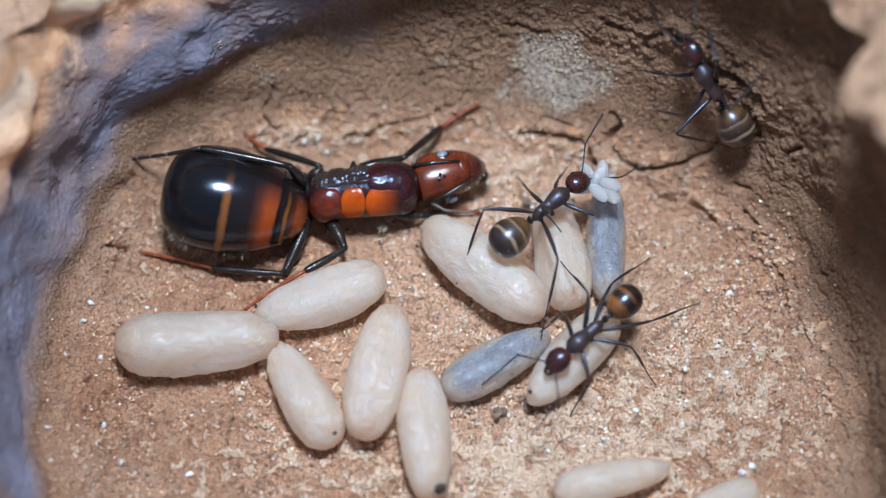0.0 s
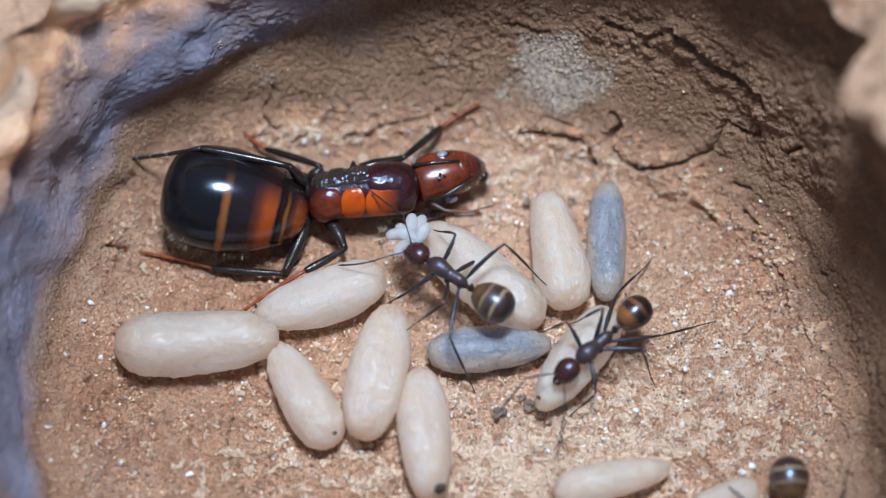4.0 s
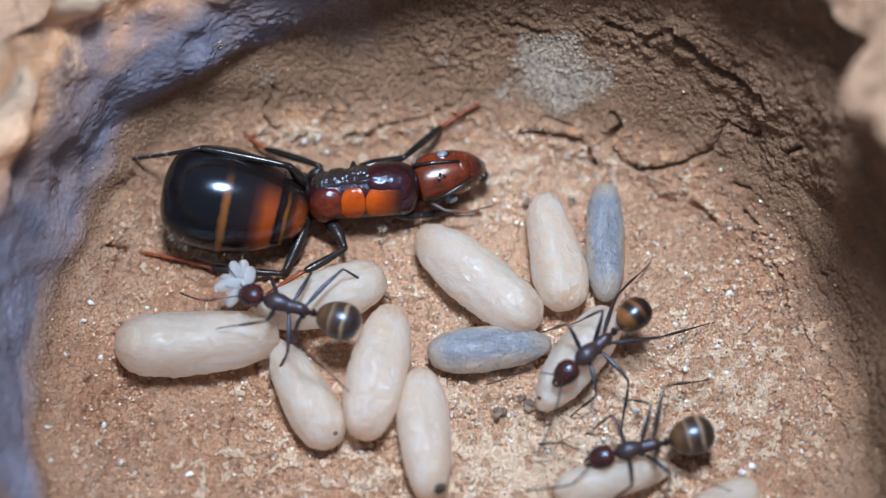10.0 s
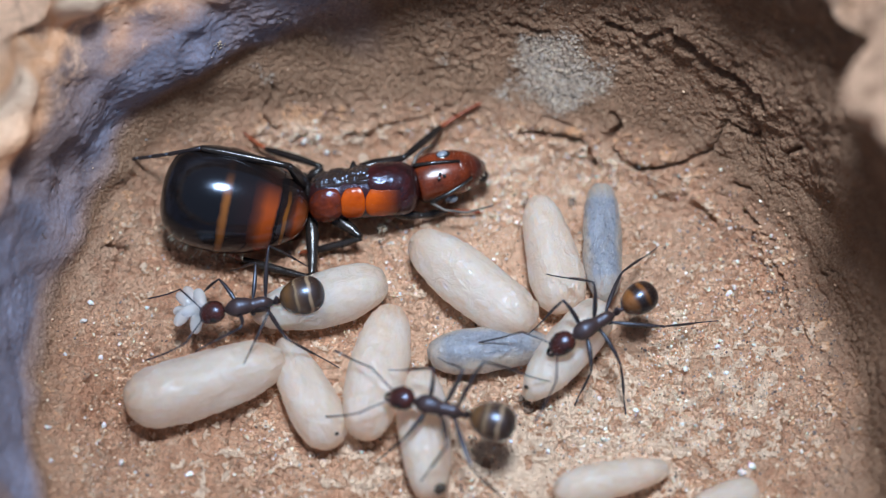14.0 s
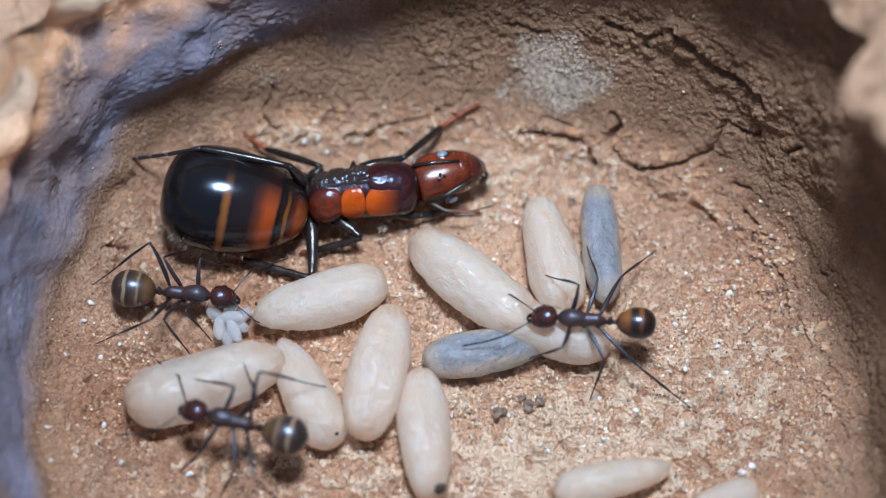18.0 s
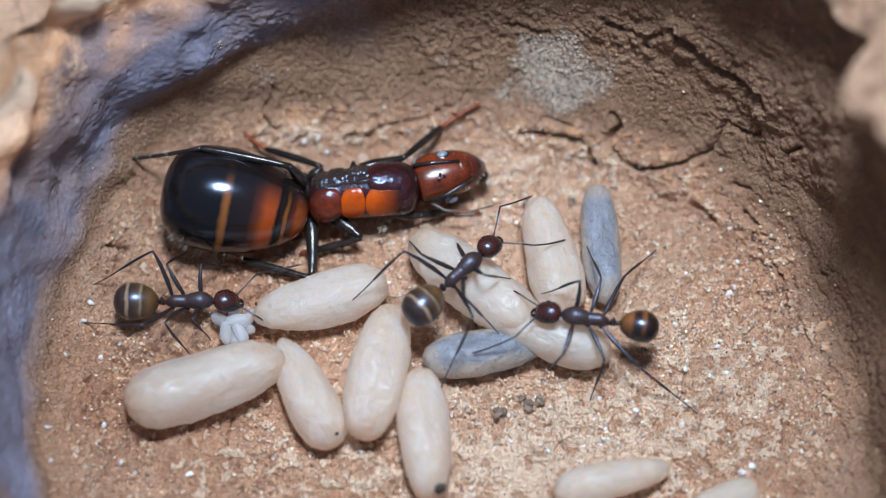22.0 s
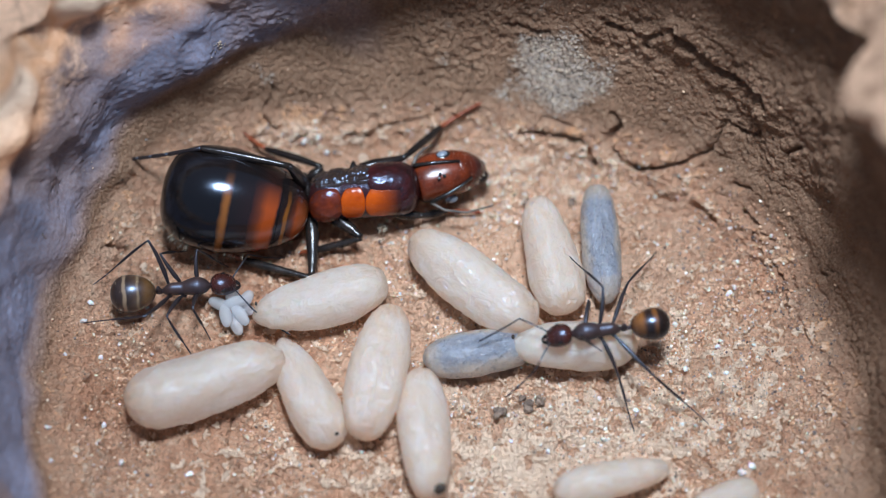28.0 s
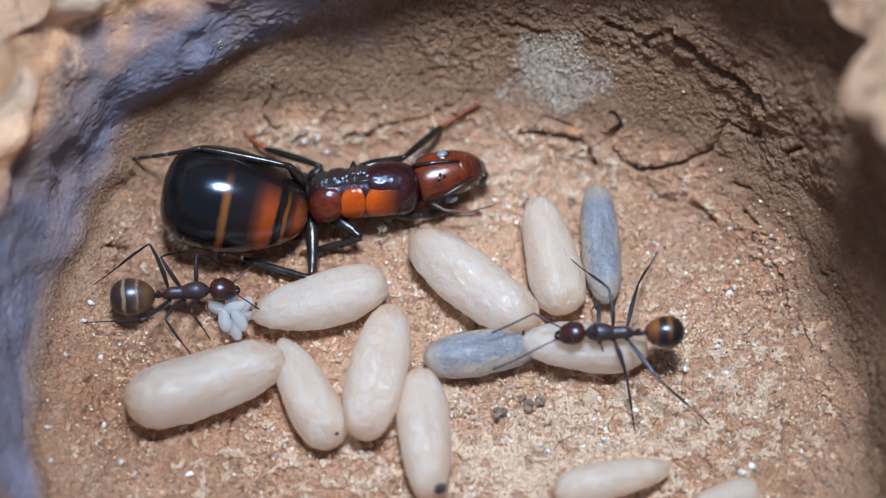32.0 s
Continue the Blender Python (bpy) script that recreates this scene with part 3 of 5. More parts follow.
def grain_mat(name, colours, rough, glass=0.0):
    n = Nodes(name)
    r = n.tree.nodes.new("ShaderNodeValToRGB")
    r.color_ramp.interpolation = "CONSTANT"
    n.put(r.inputs[0], n.island())
    e = r.color_ramp.elements
    while len(e) < len(colours):
        e.new(0.5)
    for k, (el, col) in enumerate(zip(e, colours)):
        el.position, el.color = k / len(colours), (*col, 1)
    n.bump(n.noise(9.0, 3), 0.02, 0.5)
    return n.set(colour=n.mix(n.ramp(n.noise(4.0, 3), 0.3, 0.7, 0, 0.4), r.outputs[0], (0.50, 0.30, 0.19)), rough=rough, sss=glass, sss_scale=0.2 * MM)


on_floor = 1 - PLACES["wall"]
inside = (np.hypot(PLACES["P"][:, 0] / 22, (PLACES["P"][:, 1] + 3) / 15) < 1.0).astype(float)
CRUMB = grain_mat("clay_crumbs", [(0.64, 0.33, 0.19), (0.52, 0.25, 0.14), (0.72, 0.42, 0.26), (0.44, 0.21, 0.12), (0.80, 0.53, 0.35), (0.24, 0.13, 0.085)], 0.85)
SALT = grain_mat("pale_crystals", [(0.92, 0.76, 0.62), (0.86, 0.62, 0.44), (0.72, 0.62, 0.56), (0.95, 0.87, 0.80), (0.50, 0.45, 0.45)], 0.3, 0.3)
ASH = grain_mat("grey_granules", [(0.46, 0.36, 0.28), (0.30, 0.24, 0.195), (0.54, 0.44, 0.33), (0.20, 0.165, 0.14), (0.42, 0.37, 0.33)], 0.6)
SOOT = grain_mat("dark_specks", [(0.05, 0.05, 0.06), (0.09, 0.08, 0.09), (0.035, 0.03, 0.03), (0.12, 0.10, 0.10)], 0.6)
patchy = np.clip(value_noise(PLACES["P"] * 0.5, 95) * 2 - 0.6, 0.05, 1)
grain_cloud("clay_crumbs", "loose orange-brown clay crumbs on the chamber floor", CRUMB, inside * (on_floor + 0.04 * PLACES["wall"] * (1 - np.clip(3 * PLACES["grey"], 0, 1))) * patchy * (1 - 0.7 * np.clip(PLACES["pale"], 0, 1)), 26000, 0.018, 0.075, 1)
grain_cloud("pale_crystals", "tiny pale mineral crystals scattered over the clay", SALT, inside * (on_floor * (0.35 + 1.3 * PLACES["pale"]) * patchy + 0.004 * PLACES["wall"] * (1 - np.clip(3 * PLACES["grey"], 0, 1))), 6500, 0.02, 0.085, 2)
grain_cloud("grey_granules", "patch of grey sandy granules on the chamber wall", ASH, PLACES["ash"] ** 1.3, 4400, 0.028, 0.075, 3)
grain_cloud("dark_specks", "dark specks of grit on the clay floor", SOOT, inside * on_floor * np.clip(0.1 + (PLACES["P"][:, 0] - 8) / 10, 0.06, 1), 1700, 0.02, 0.09, 4)


# larger pale crystals that can be told apart
def crumb_mesh(seed):
    bm = bmesh.new()
    bmesh.ops.create_icosphere(bm, subdivisions=2, radius=1.0)
    for v in bm.verts:
        v.co *= 1 + 0.45 * noise.noise(v.co * 1.3 + Vector((seed * 5.1, 0, 0)))
        v.co.z *= 0.75
    return finish("mineral_crumb", bm, CRYSTAL, False)


def crystal_mat():
    n = Nodes("white_crystal")
    c = n.mix(n.random(), (0.82, 0.82, 0.86), (0.62, 0.52, 0.44))
    n.bump(n.noise(6.0, 3), 0.03, 0.6)
    return n.set(colour=c, rough=0.22, sss=0.4, sss_scale=0.2 * MM)


CRYSTAL = crystal_mat()
crumb_shapes = [crumb_mesh(k) for k in range(5)]


def crumb(x, y, size, k):
    P = PLACES["P"]
    z = P[np.argmin((P[:, 0] - x) ** 2 + (P[:, 1] - y) ** 2 + 0.02 * P[:, 2] ** 2), 2]
    ob = tagged(new("mineral_crumb", crumb_shapes[k % 5]), "tiny white mineral crystal lying on the clay", "crystal", "mineral crumbs")
    ob.matrix_basis = mm(x, y, z + size * 0.35, 20 * k, 0, 67 * k) @ Matrix.Scale(size * MM / MM, 4)
    return ob


crumb(-15.39, -5.53, 0.11, 0)
crumb(-14.62, -4.81, 0.13, 1)
crumb(-15.95, -3.03, 0.13, 2)
crumb(-16.22, -3.95, 0.15, 3)
crumb(-16.88, -5.67, 0.11, 4)
crumb(-17.34, -9.20, 0.15, 5)
crumb(-15.24, -9.46, 0.09, 6)
crumb(-15.07, -8.67, 0.13, 7)
crumb(-11.14, -10.88, 0.13, 8)
crumb(-9.09, -7.43, 0.09, 9)
crumb(-15.94, -8.40, 0.09, 10)
crumb(-17.07, -10.73, 0.11, 11)
crumb(-14.20, -10.41, 0.13, 12)
crumb(12.56, -4.59, 0.15, 13)
crumb(12.41, -4.98, 0.13, 14)
crumb(11.98, -6.38, 0.13, 15)
crumb(12.73, -6.18, 0.11, 16)
crumb(10.88, -6.05, 0.13, 17)
crumb(10.58, -3.76, 0.15, 18)
crumb(10.40, 0.21, 0.09, 19)
crumb(13.59, -10.62, 0.18, 20)
crumb(13.12, -10.99, 0.20, 21)
crumb(13.08, -2.30, 0.15, 22)
crumb(13.36, -1.96, 0.13, 23)
crumb(15.08, -7.00, 0.09, 24)
crumb(15.83, -9.94, 0.11, 25)
crumb(6.97, -7.41, 0.11, 26)
crumb(8.59, -8.08, 0.11, 27)
crumb(2.92, -8.21, 0.11, 28)
crumb(3.03, -9.41, 0.09, 29)
crumb(7.11, -9.41, 0.13, 30)
crumb(4.64, -9.94, 0.11, 31)
crumb(-3.60, -9.94, 0.11, 32)
crumb(-6.52, 5.44, 0.18, 33)
crumb(-5.86, 5.53, 0.15, 34)
crumb(-5.50, 4.93, 0.11, 35)
crumb(-11.29, -10.94, 0.09, 36)
crumb(-13.50, -3.00, 0.11, 37)
crumb(9.93, 2.61, 0.09, 38)
crumb(15.05, 0.21, 0.13, 39)
crumb(15.06, -0.45, 0.13, 40)
crumb(13.35, 2.31, 0.11, 41)
crumb(15.39, -9.81, 0.11, 42)
crumb(14.08, -4.81, 0.11, 43)


# clods of dark dirt between the brood
DIRT = grain_mat("dark_dirt", [(0.10, 0.075, 0.06), (0.16, 0.12, 0.095), (0.07, 0.055, 0.05), (0.20, 0.15, 0.12)], 0.8)


def clod_mesh(seed):
    """A ragged lump of stuck grains."""
    bm, rng = bmesh.new(), random.Random(seed)
    for _ in range(9):
        d = rng.uniform(0.3, 0.55)
        at = Vector((rng.uniform(-0.6, 0.6), rng.uniform(-0.5, 0.5), rng.uniform(-0.1, 0.3)))
        for v in bmesh.ops.create_icosphere(bm, subdivisions=2, radius=d)["verts"]:
            v.co = v.co * (1 + 0.5 * noise.noise(v.co * 4 + Vector((seed, at.x, 0)))) + at
    return finish("dirt_clod", bm, DIRT, False)


clod_shapes = [clod_mesh(k + 3) for k in range(3)]


def clod(x, y, size, k):
    P = PLACES["P"]
    z = P[np.argmin((P[:, 0] - x) ** 2 + (P[:, 1] - y) ** 2 + 0.02 * P[:, 2] ** 2), 2]
    ob = tagged(new("dirt_clod", clod_shapes[k % 3]), "small ragged clod of dark dirt on the clay floor", "dirt", "dirt clods")
    ob.matrix_basis = mm(x, y, z + size * 0.15, 0, 0, 80 * k) @ Matrix.Scale(size, 4)
    return ob


clod(2.54, -8.17, 0.34, 0)
clod(3.85, -7.80, 0.36, 1)
clod(4.35, -7.55, 0.26, 2)
clod(3.55, -7.40, 0.20, 0)
clod(6.05, 2.45, 0.26, 1)
clod(3.90, 2.35, 0.24, 2)

# ---- brood: cocoons and eggs ----
def cocoon_mesh(length, width, seed, bend=0.0, taper=0.12, blunt=2.6):
    """A silk cocoon along x, a blunt and a slimmer end, sagging here and creased lengthwise there."""
    bm = bmesh.new()
    rows, seg = 80, 64
    loops = []
    off = Vector((seed * 3.71, seed * 1.37, seed * 2.13))
    for i in range(rows + 1):
        a = -math.pi / 2 + math.pi * (0.012 + 0.976 * i / rows)
        x = math.sin(a)
        w = (1 - abs(x) ** blunt) ** (1 / blunt) * (1 + taper * x) * (1 - 0.05 * math.cos(2.6 * x + seed))
        loop = []
        for k in range(seg):
            b = 2 * math.pi * k / seg
            cy, cz = math.cos(b), math.sin(b)
            p = Vector((x * length / 2, w * width / 2 * cy + bend * (1 - x * x), w * width / 2 * 0.92 * cz))
            q = Vector((p.x * 0.35, p.y, p.z)) + off
            dent = 0.20 * noise.noise(q * 0.6) + 0.08 * noise.noise(q * 1.3) + 0.03 * noise.noise(q * 2.9)
            fold = noise.noise(Vector((p.x * 0.55, cy * 1.6, cz * 1.6)) + off)
            crease = -0.03 * math.exp(-(fold / 0.07) ** 2) + 0.02 * math.exp(-((fold - 0.13) / 0.07) ** 2)
            wrinkle = -0.06 * abs(noise.noise(Vector((p.x * 1.4, p.y * 1.8, p.z * 1.8)) + off)) - 0.035 * abs(noise.noise(Vector((p.x * 2.9, p.y * 3.3, p.z * 3.3)) + off * 1.7)) + 0.010 * noise.noise(Vector((p.x * 3.2, cy * 2.2, cz * 2.2)) + off) + 0.006 * noise.noise(Vector((p.x * 6, cy * 5, cz * 5)) + off)
            ends = 1 + 0.5 * abs(x) ** 3
            n = Vector((x * 0.5, cy, cz)).normalized()
            loop.append(p + n * (dent + crease * ends + wrinkle * ends) * (width / 2.4) * min(1.0, 2.5 * w))
        loops.append(loop)
    rings(bm, loops)
    bmesh.ops.recalc_face_normals(bm, faces=bm.faces)
    return bm


def cocoon(label, mat, length, width, seed, spot=None, taper=0.12, bend=0.0):
    """The cocoon's own +x end is the wider one; spot: a dark waste plug on one end (its size, end, side, height)."""
    thing = tagged(new("cocoon"), label, "cocoon", "brood cocoons")
    part("silk_case", cocoon_mesh(length, width, seed, bend, taper), mat, thing)
    if spot:
        size, end, y, z = spot
        bm = ball(size * 0.55, size, size * 0.85, (0, 0, 0), 16, 10)
        for v in bm.verts:
            v.co *= 1 + 0.25 * noise.noise(v.co * 6 + Vector((seed, 0, 0)))
        part("waste_plug", bm, SPOT, thing, "dark dried waste plug", mm(end * length / 2 * 0.9, y, z, 0, -35 * end, 0))
    tuft = bmesh.new()
    rng = random.Random(seed)
    for _ in range(10):
        s = rng.choice((-1, 1))
        b = rng.uniform(0, 6.28)
        p = Vector((s * length / 2 * 0.97, math.cos(b) * width * 0.12, math.sin(b) * width * 0.12))
        q = p + Vector((s * rng.uniform(0.05, 0.16), math.cos(b) * 0.16, math.sin(b) * 0.12))
        tube([p - Vector((s * 0.1, 0, 0)), p.lerp(q, 0.5) + Vector((0, 0, 0.03)), q], [0.010, 0.008, 0.003], 4, tuft)
    part("loose_silk", tuft, mat, thing, "frayed loose silk threads")
    return thing


def egg_cluster():
    thing = tagged(new("egg_cluster"), "clump of translucent white ant eggs held together", "eggs")
    shape = body([(0.54 * math.sin(t), 0.28 * math.cos(t) ** 0.8, 0.28 * math.cos(t) ** 0.8, 0.04 * math.cos(t)) for t in np.linspace(-1.54, 1.54, 19)], 20)
    mesh = finish("egg", shape, EGG)
    for x, y, z, a, b in ((0.62, -0.62, 0.34, -58, 14), (0.40, -0.02, 0.42, 12, -8), (0.86, 0.12, 0.22, 48, -14), (-0.05, -0.55, 0.30, -84, 10), (0.30, 0.50, 0.20, 75, 4),
                          (-0.30, 0.10, 0.16, -30, 0), (0.36, -0.90, 0.02, -72, 10), (0.72, -0.22, -0.06, -12, -12)):
        part("egg", mesh, None, thing, "", mm(x, y, z, 0, b, a))
    return thing

# ---- ants ----
def hairs_on(stations, count, seed, length, low=-0.9, high=0.9, thick=0.011):
    rng = random.Random(seed)

    def surface(r):
        k = r.uniform(low, high)
        i = min(int((k * 0.5 + 0.5) * (len(stations) - 1)), len(stations) - 2)
        x, w, h, z = stations[i]
        a = r.uniform(0.1, math.pi - 0.1) if r.random() < 0.6 else r.choice((r.uniform(-0.3, 0.2), r.uniform(math.pi - 0.2, math.pi + 0.3)))
        n = Vector((-0.25, math.cos(a) / max(w, 0.1), math.sin(a) / max(h, 0.1))).normalized()
        return Vector((x, w * math.cos(a), z + h * math.sin(a))), n
    return bristles(count, rng, surface, length, thick)


def leg_meshes(femur, tibia, tarsus, thick, mat, foot_mat):
    """Femur, tibia and tarsus, each along its own x."""
    f = tube([(-0.12, 0, -0.10), (-0.02, 0, -0.03), (0.10, 0, 0.0), (femur * 0.16, 0, 0.03), (femur * 0.35, 0, 0.07), (femur * 0.7, 0, 0.08), (femur * 0.93, 0, 0.03), (femur, 0, 0)],
             [thick * 1.25, thick * 1.30, thick * 0.62, thick * 0.85, thick * 1.1, thick * 0.9, thick * 0.58, thick * 0.60], 12)
    t = tube([(-0.03, 0, 0), (tibia * 0.08, 0, 0.03), (tibia * 0.45, 0, 0.04), (tibia * 0.8, 0, 0.02), (tibia * 0.97, 0, 0.0), (tibia, 0, 0)], [thick * 0.5, thick * 0.46, thick * 0.66, thick * 0.66, thick * 0.5, thick * 0.4], 10)
    cuts = (0.0, 0.42, 0.62, 0.78, 0.90, 1.0)
    pts, radii = [], []
    for a, b in zip(cuts, cuts[1:]):
        for u, r in ((0.0, 0.30), (0.25, 0.33), (0.9, 0.40), (1.0, 0.26)):
            x = a + (b - a) * u
            pts.append((tarsus * x, 0, -0.07 * tarsus * x * (1 - x) - 0.002))
            radii.append(thick * r * (1 - 0.25 * x))
    s = tube(pts, radii, 8)
    for side in (-1, 1):
        tube([(tarsus * 0.98, 0, 0), (tarsus + thick * 0.25, side * thick * 0.3, 0.1 * thick), (tarsus + thick * 0.45, side * thick * 0.4, -0.25 * thick)], [thick * 0.12, thick * 0.09, thick * 0.02], 5, s)
    return finish("femur", f, mat), finish("tibia", t, mat), finish("tarsus", s, foot_mat)


class Leg:
    """A leg that bends at its knee: femur under the ant, tibia and tarsus under the femur."""

    def __init__(self, ant, root, femur, shin, meshes, lean, name, ankle):
        self.root, self.f, self.s, self.lean = Vector(root), femur, shin, Vector(lean)
        self.femur = part(name, meshes[0], None, ant)
        self.tibia = part("tibia", meshes[1], None, self.femur)
        self.tarsus = part("tarsus", meshes[2], None, self.tibia, "", mm(ankle, 0, 0))

    def solve(self, foot, lean=None):
        """Poses of femur (in the ant) and tibia (in the femur) that set the foot down at a place in the ant's space, in millimetres."""
        way = Vector(foot) - self.root
        reach = min(max(way.length, abs(self.f - self.s) + 0.05), self.f + self.s - 0.02)
        way.normalize()
        up = Vector(lean) if lean else self.lean
        up = up - way * up.dot(way)
        up.normalize()
        a = (self.f ** 2 + reach ** 2 - self.s ** 2) / (2 * reach)
        knee = self.root + way * a + up * math.sqrt(max(self.f ** 2 - a * a, 0))
        end = self.root + way * reach

        def basis(p, q):
            x = (q - p).normalized()
            y = up.cross(way).normalized()
            m = Matrix((x, y, x.cross(y))).transposed().to_4x4()
            m.translation = p * MM
            return m
        m1, m2 = basis(self.root, knee), basis(knee, end)
        return m1, m1.inverted() @ m2

    def set(self, foot):
        self.femur.matrix_basis, self.tibia.matrix_basis = self.solve(foot)


WORKER_LEGS = [("fore", 0.55, 0.24, 1.50, 2.40), ("middle", -0.12, 0.24, 1.75, 2.80), ("hind", -0.70, 0.22, 2.40, 3.75)]
BODY_Z = 1.25       # height of a worker's trunk over its feet
worker_leg_meshes = {k: leg_meshes(f, s * 0.54, s * 0.46, 0.098, LIMB, LIMB) for k, _, _, f, s in WORKER_LEGS}
def gaster_stations(length, wide, high):
    """Round behind, drawn in towards the waist in front."""
    out = []
    for t in np.linspace(-1.53, 1.53, 40):
        u = math.sin(t)
        out.append((length * u, wide * math.cos(t) ** 0.9 * (1 - 0.16 * u), high * math.cos(t) ** 0.9 * (1 - 0.12 * u), 0.0))
    return out


GASTER_ST = gaster_stations(1.02, 0.85, 0.82)
KEEPER_ST = gaster_stations(0.88, 0.71, 0.68)
worker_meshes = {}


def worker_parts():
    m = worker_meshes
    head = curve_stations([(-0.58, 0.10, 0.10, 0.0), (-0.52, 0.30, 0.26, 0.02), (-0.32, 0.47, 0.38, 0.03), (-0.05, 0.52, 0.42, 0.02), (0.20, 0.49, 0.39, -0.01), (0.40, 0.41, 0.31, -0.05), (0.53, 0.31, 0.23, -0.10), (0.59, 0.14, 0.11, -0.13)], 38)
    m["head"] = finish("head", body(head, 28), HEAD_RED)
    m["eye"] = finish("eye", ball(0.15, 0.07, 0.13), EYE_BLACK)
    m["mandible"] = finish("mandible", tube([(0, 0, 0), (0.16, 0.02, -0.04), (0.28, -0.06, -0.07), (0.33, -0.14, -0.08)], [0.10, 0.10, 0.07, 0.02], 8), BLACK)
    m["scape"] = finish("scape", tube([(0, 0, 0), (0.3, 0, 0.03), (1.0, 0, 0.05), (1.5, 0, 0.0)], [0.042, 0.032, 0.036, 0.042], 8), LIMB)
    f = [(0.112 * k, 0.0, -0.10 * math.sin(k * 0.17)) for k in range(20)]
    m["flagellum"] = finish("flagellum", tube(f, [0.030 + (0.008 if k % 2 else 0) + 0.0005 * k for k in range(19)] + [0.010], 8), LIMB)
    trunk = curve_stations([(1.20, 0.09, 0.09, 0.02), (1.10, 0.15, 0.15, 0.03), (0.92, 0.32, 0.28, 0.06), (0.62, 0.42, 0.39, 0.10), (0.32, 0.39, 0.38, 0.10), (0.06, 0.33, 0.34, 0.06), (-0.10, 0.295, 0.30, 0.03), (-0.36, 0.285, 0.31, 0.03), (-0.66, 0.265, 0.32, 0.02), (-0.90, 0.18, 0.22, -0.06), (-1.02, 0.09, 0.10, -0.10)], 56)
    m["mesosoma"] = finish("mesosoma", body(trunk, 26), BROWN)
    pet = curve_stations([(-0.94, 0.08, 0.08, -0.12), (-1.06, 0.11, 0.12, -0.10), (-1.16, 0.17, 0.30, 0.03), (-1.24, 0.15, 0.27, 0.02), (-1.34, 0.10, 0.10, -0.08), (-1.52, 0.13, 0.12, -0.03)], 20)
    m["petiole"] = finish("petiole", body(pet, 16), BROWN)
    m["gaster"] = finish("gaster", body(GASTER_ST, 36), WORKER_GASTER)
    m["keeper_gaster"] = finish("gaster", body(KEEPER_ST, 36), KEEPER_GASTER)
    m["hairs"] = finish("bristles", hairs_on(GASTER_ST, 30, 3, 0.10, -0.9, 0.9, 0.005), HAIR)
    m["head_hairs"] = finish("bristles", hairs_on(head, 12, 4, 0.10, -0.9, 0.9, 0.005), HAIR)


worker_parts()


class Worker:
    """A worker ant; x forward. Its origin is on the ground under the trunk."""

    def __init__(self, label, gaster="gaster", about="brown gaster with thin pale rings"):
        m = worker_meshes
        self.ob = tagged(new("worker_ant"), label, "ant", "worker ants")
        up = mm(0, 0, BODY_Z)
        part("mesosoma", m["mesosoma"], None, self.ob, "", up)
        part("petiole", m["petiole"], None, self.ob, "", up)
        self.head = part("head", m["head"], None, self.ob, "dark red glossy head", mm(1.72, 0, BODY_Z + 0.02, 0, 8, 0))
        for s in (-1, 1):
            part("eye", m["eye"], None, self.head, "", mm(-0.02, 0.44 * s, 0.16, 20 * s, 0, 8 * s))
            part("mandible", m["mandible"], None, self.head, "", mm(0.46, 0.13 * s, -0.12) @ Matrix.Diagonal((1, s, 1, 1)))
        self.gaster = part("gaster", m[gaster], None, self.ob, about, mm(-2.34, 0, BODY_Z - 0.02))
        part("bristles", m["hairs"], None, self.gaster)
        part("bristles", m["head_hairs"], None, self.head)
        self.scapes = {}
        for s in (-1, 1):
            sc = part("antenna", m["scape"], None, self.head, "", mm(0.36, 0.16 * s, 0.10, 0, -12, 48 * s))
            self.scapes[s] = (sc, part("flagellum", m["flagellum"], None, sc, "", mm(1.5, 0, 0, 0, 28, -30 * s)))
        self.legs = {}
        for name, x, y, f, sh in WORKER_LEGS:
            for s in (1, -1):
                lean = {"fore": (-0.2, 0.9 * s, 1), "middle": (-0.6, 0.2 * s, 1), "hind": (0.1, 0.8 * s, 1)}[name]
                self.legs[name, s] = Leg(self.ob, (x, y * s, BODY_Z - 0.18), f, sh, worker_leg_meshes[name], lean, "leg", sh * 0.54)


STANCE = {("fore", 1): (2.3, 1.75), ("fore", -1): (2.3, -1.75), ("middle", 1): (0.35, 3.1), ("middle", -1): (0.35, -3.1), ("hind", 1): (-3.6, 2.8), ("hind", -1): (-3.6, -2.8)}

# ---- the queen ----
QUEEN_AT = mm(-4.6, 1.9, 0.0)


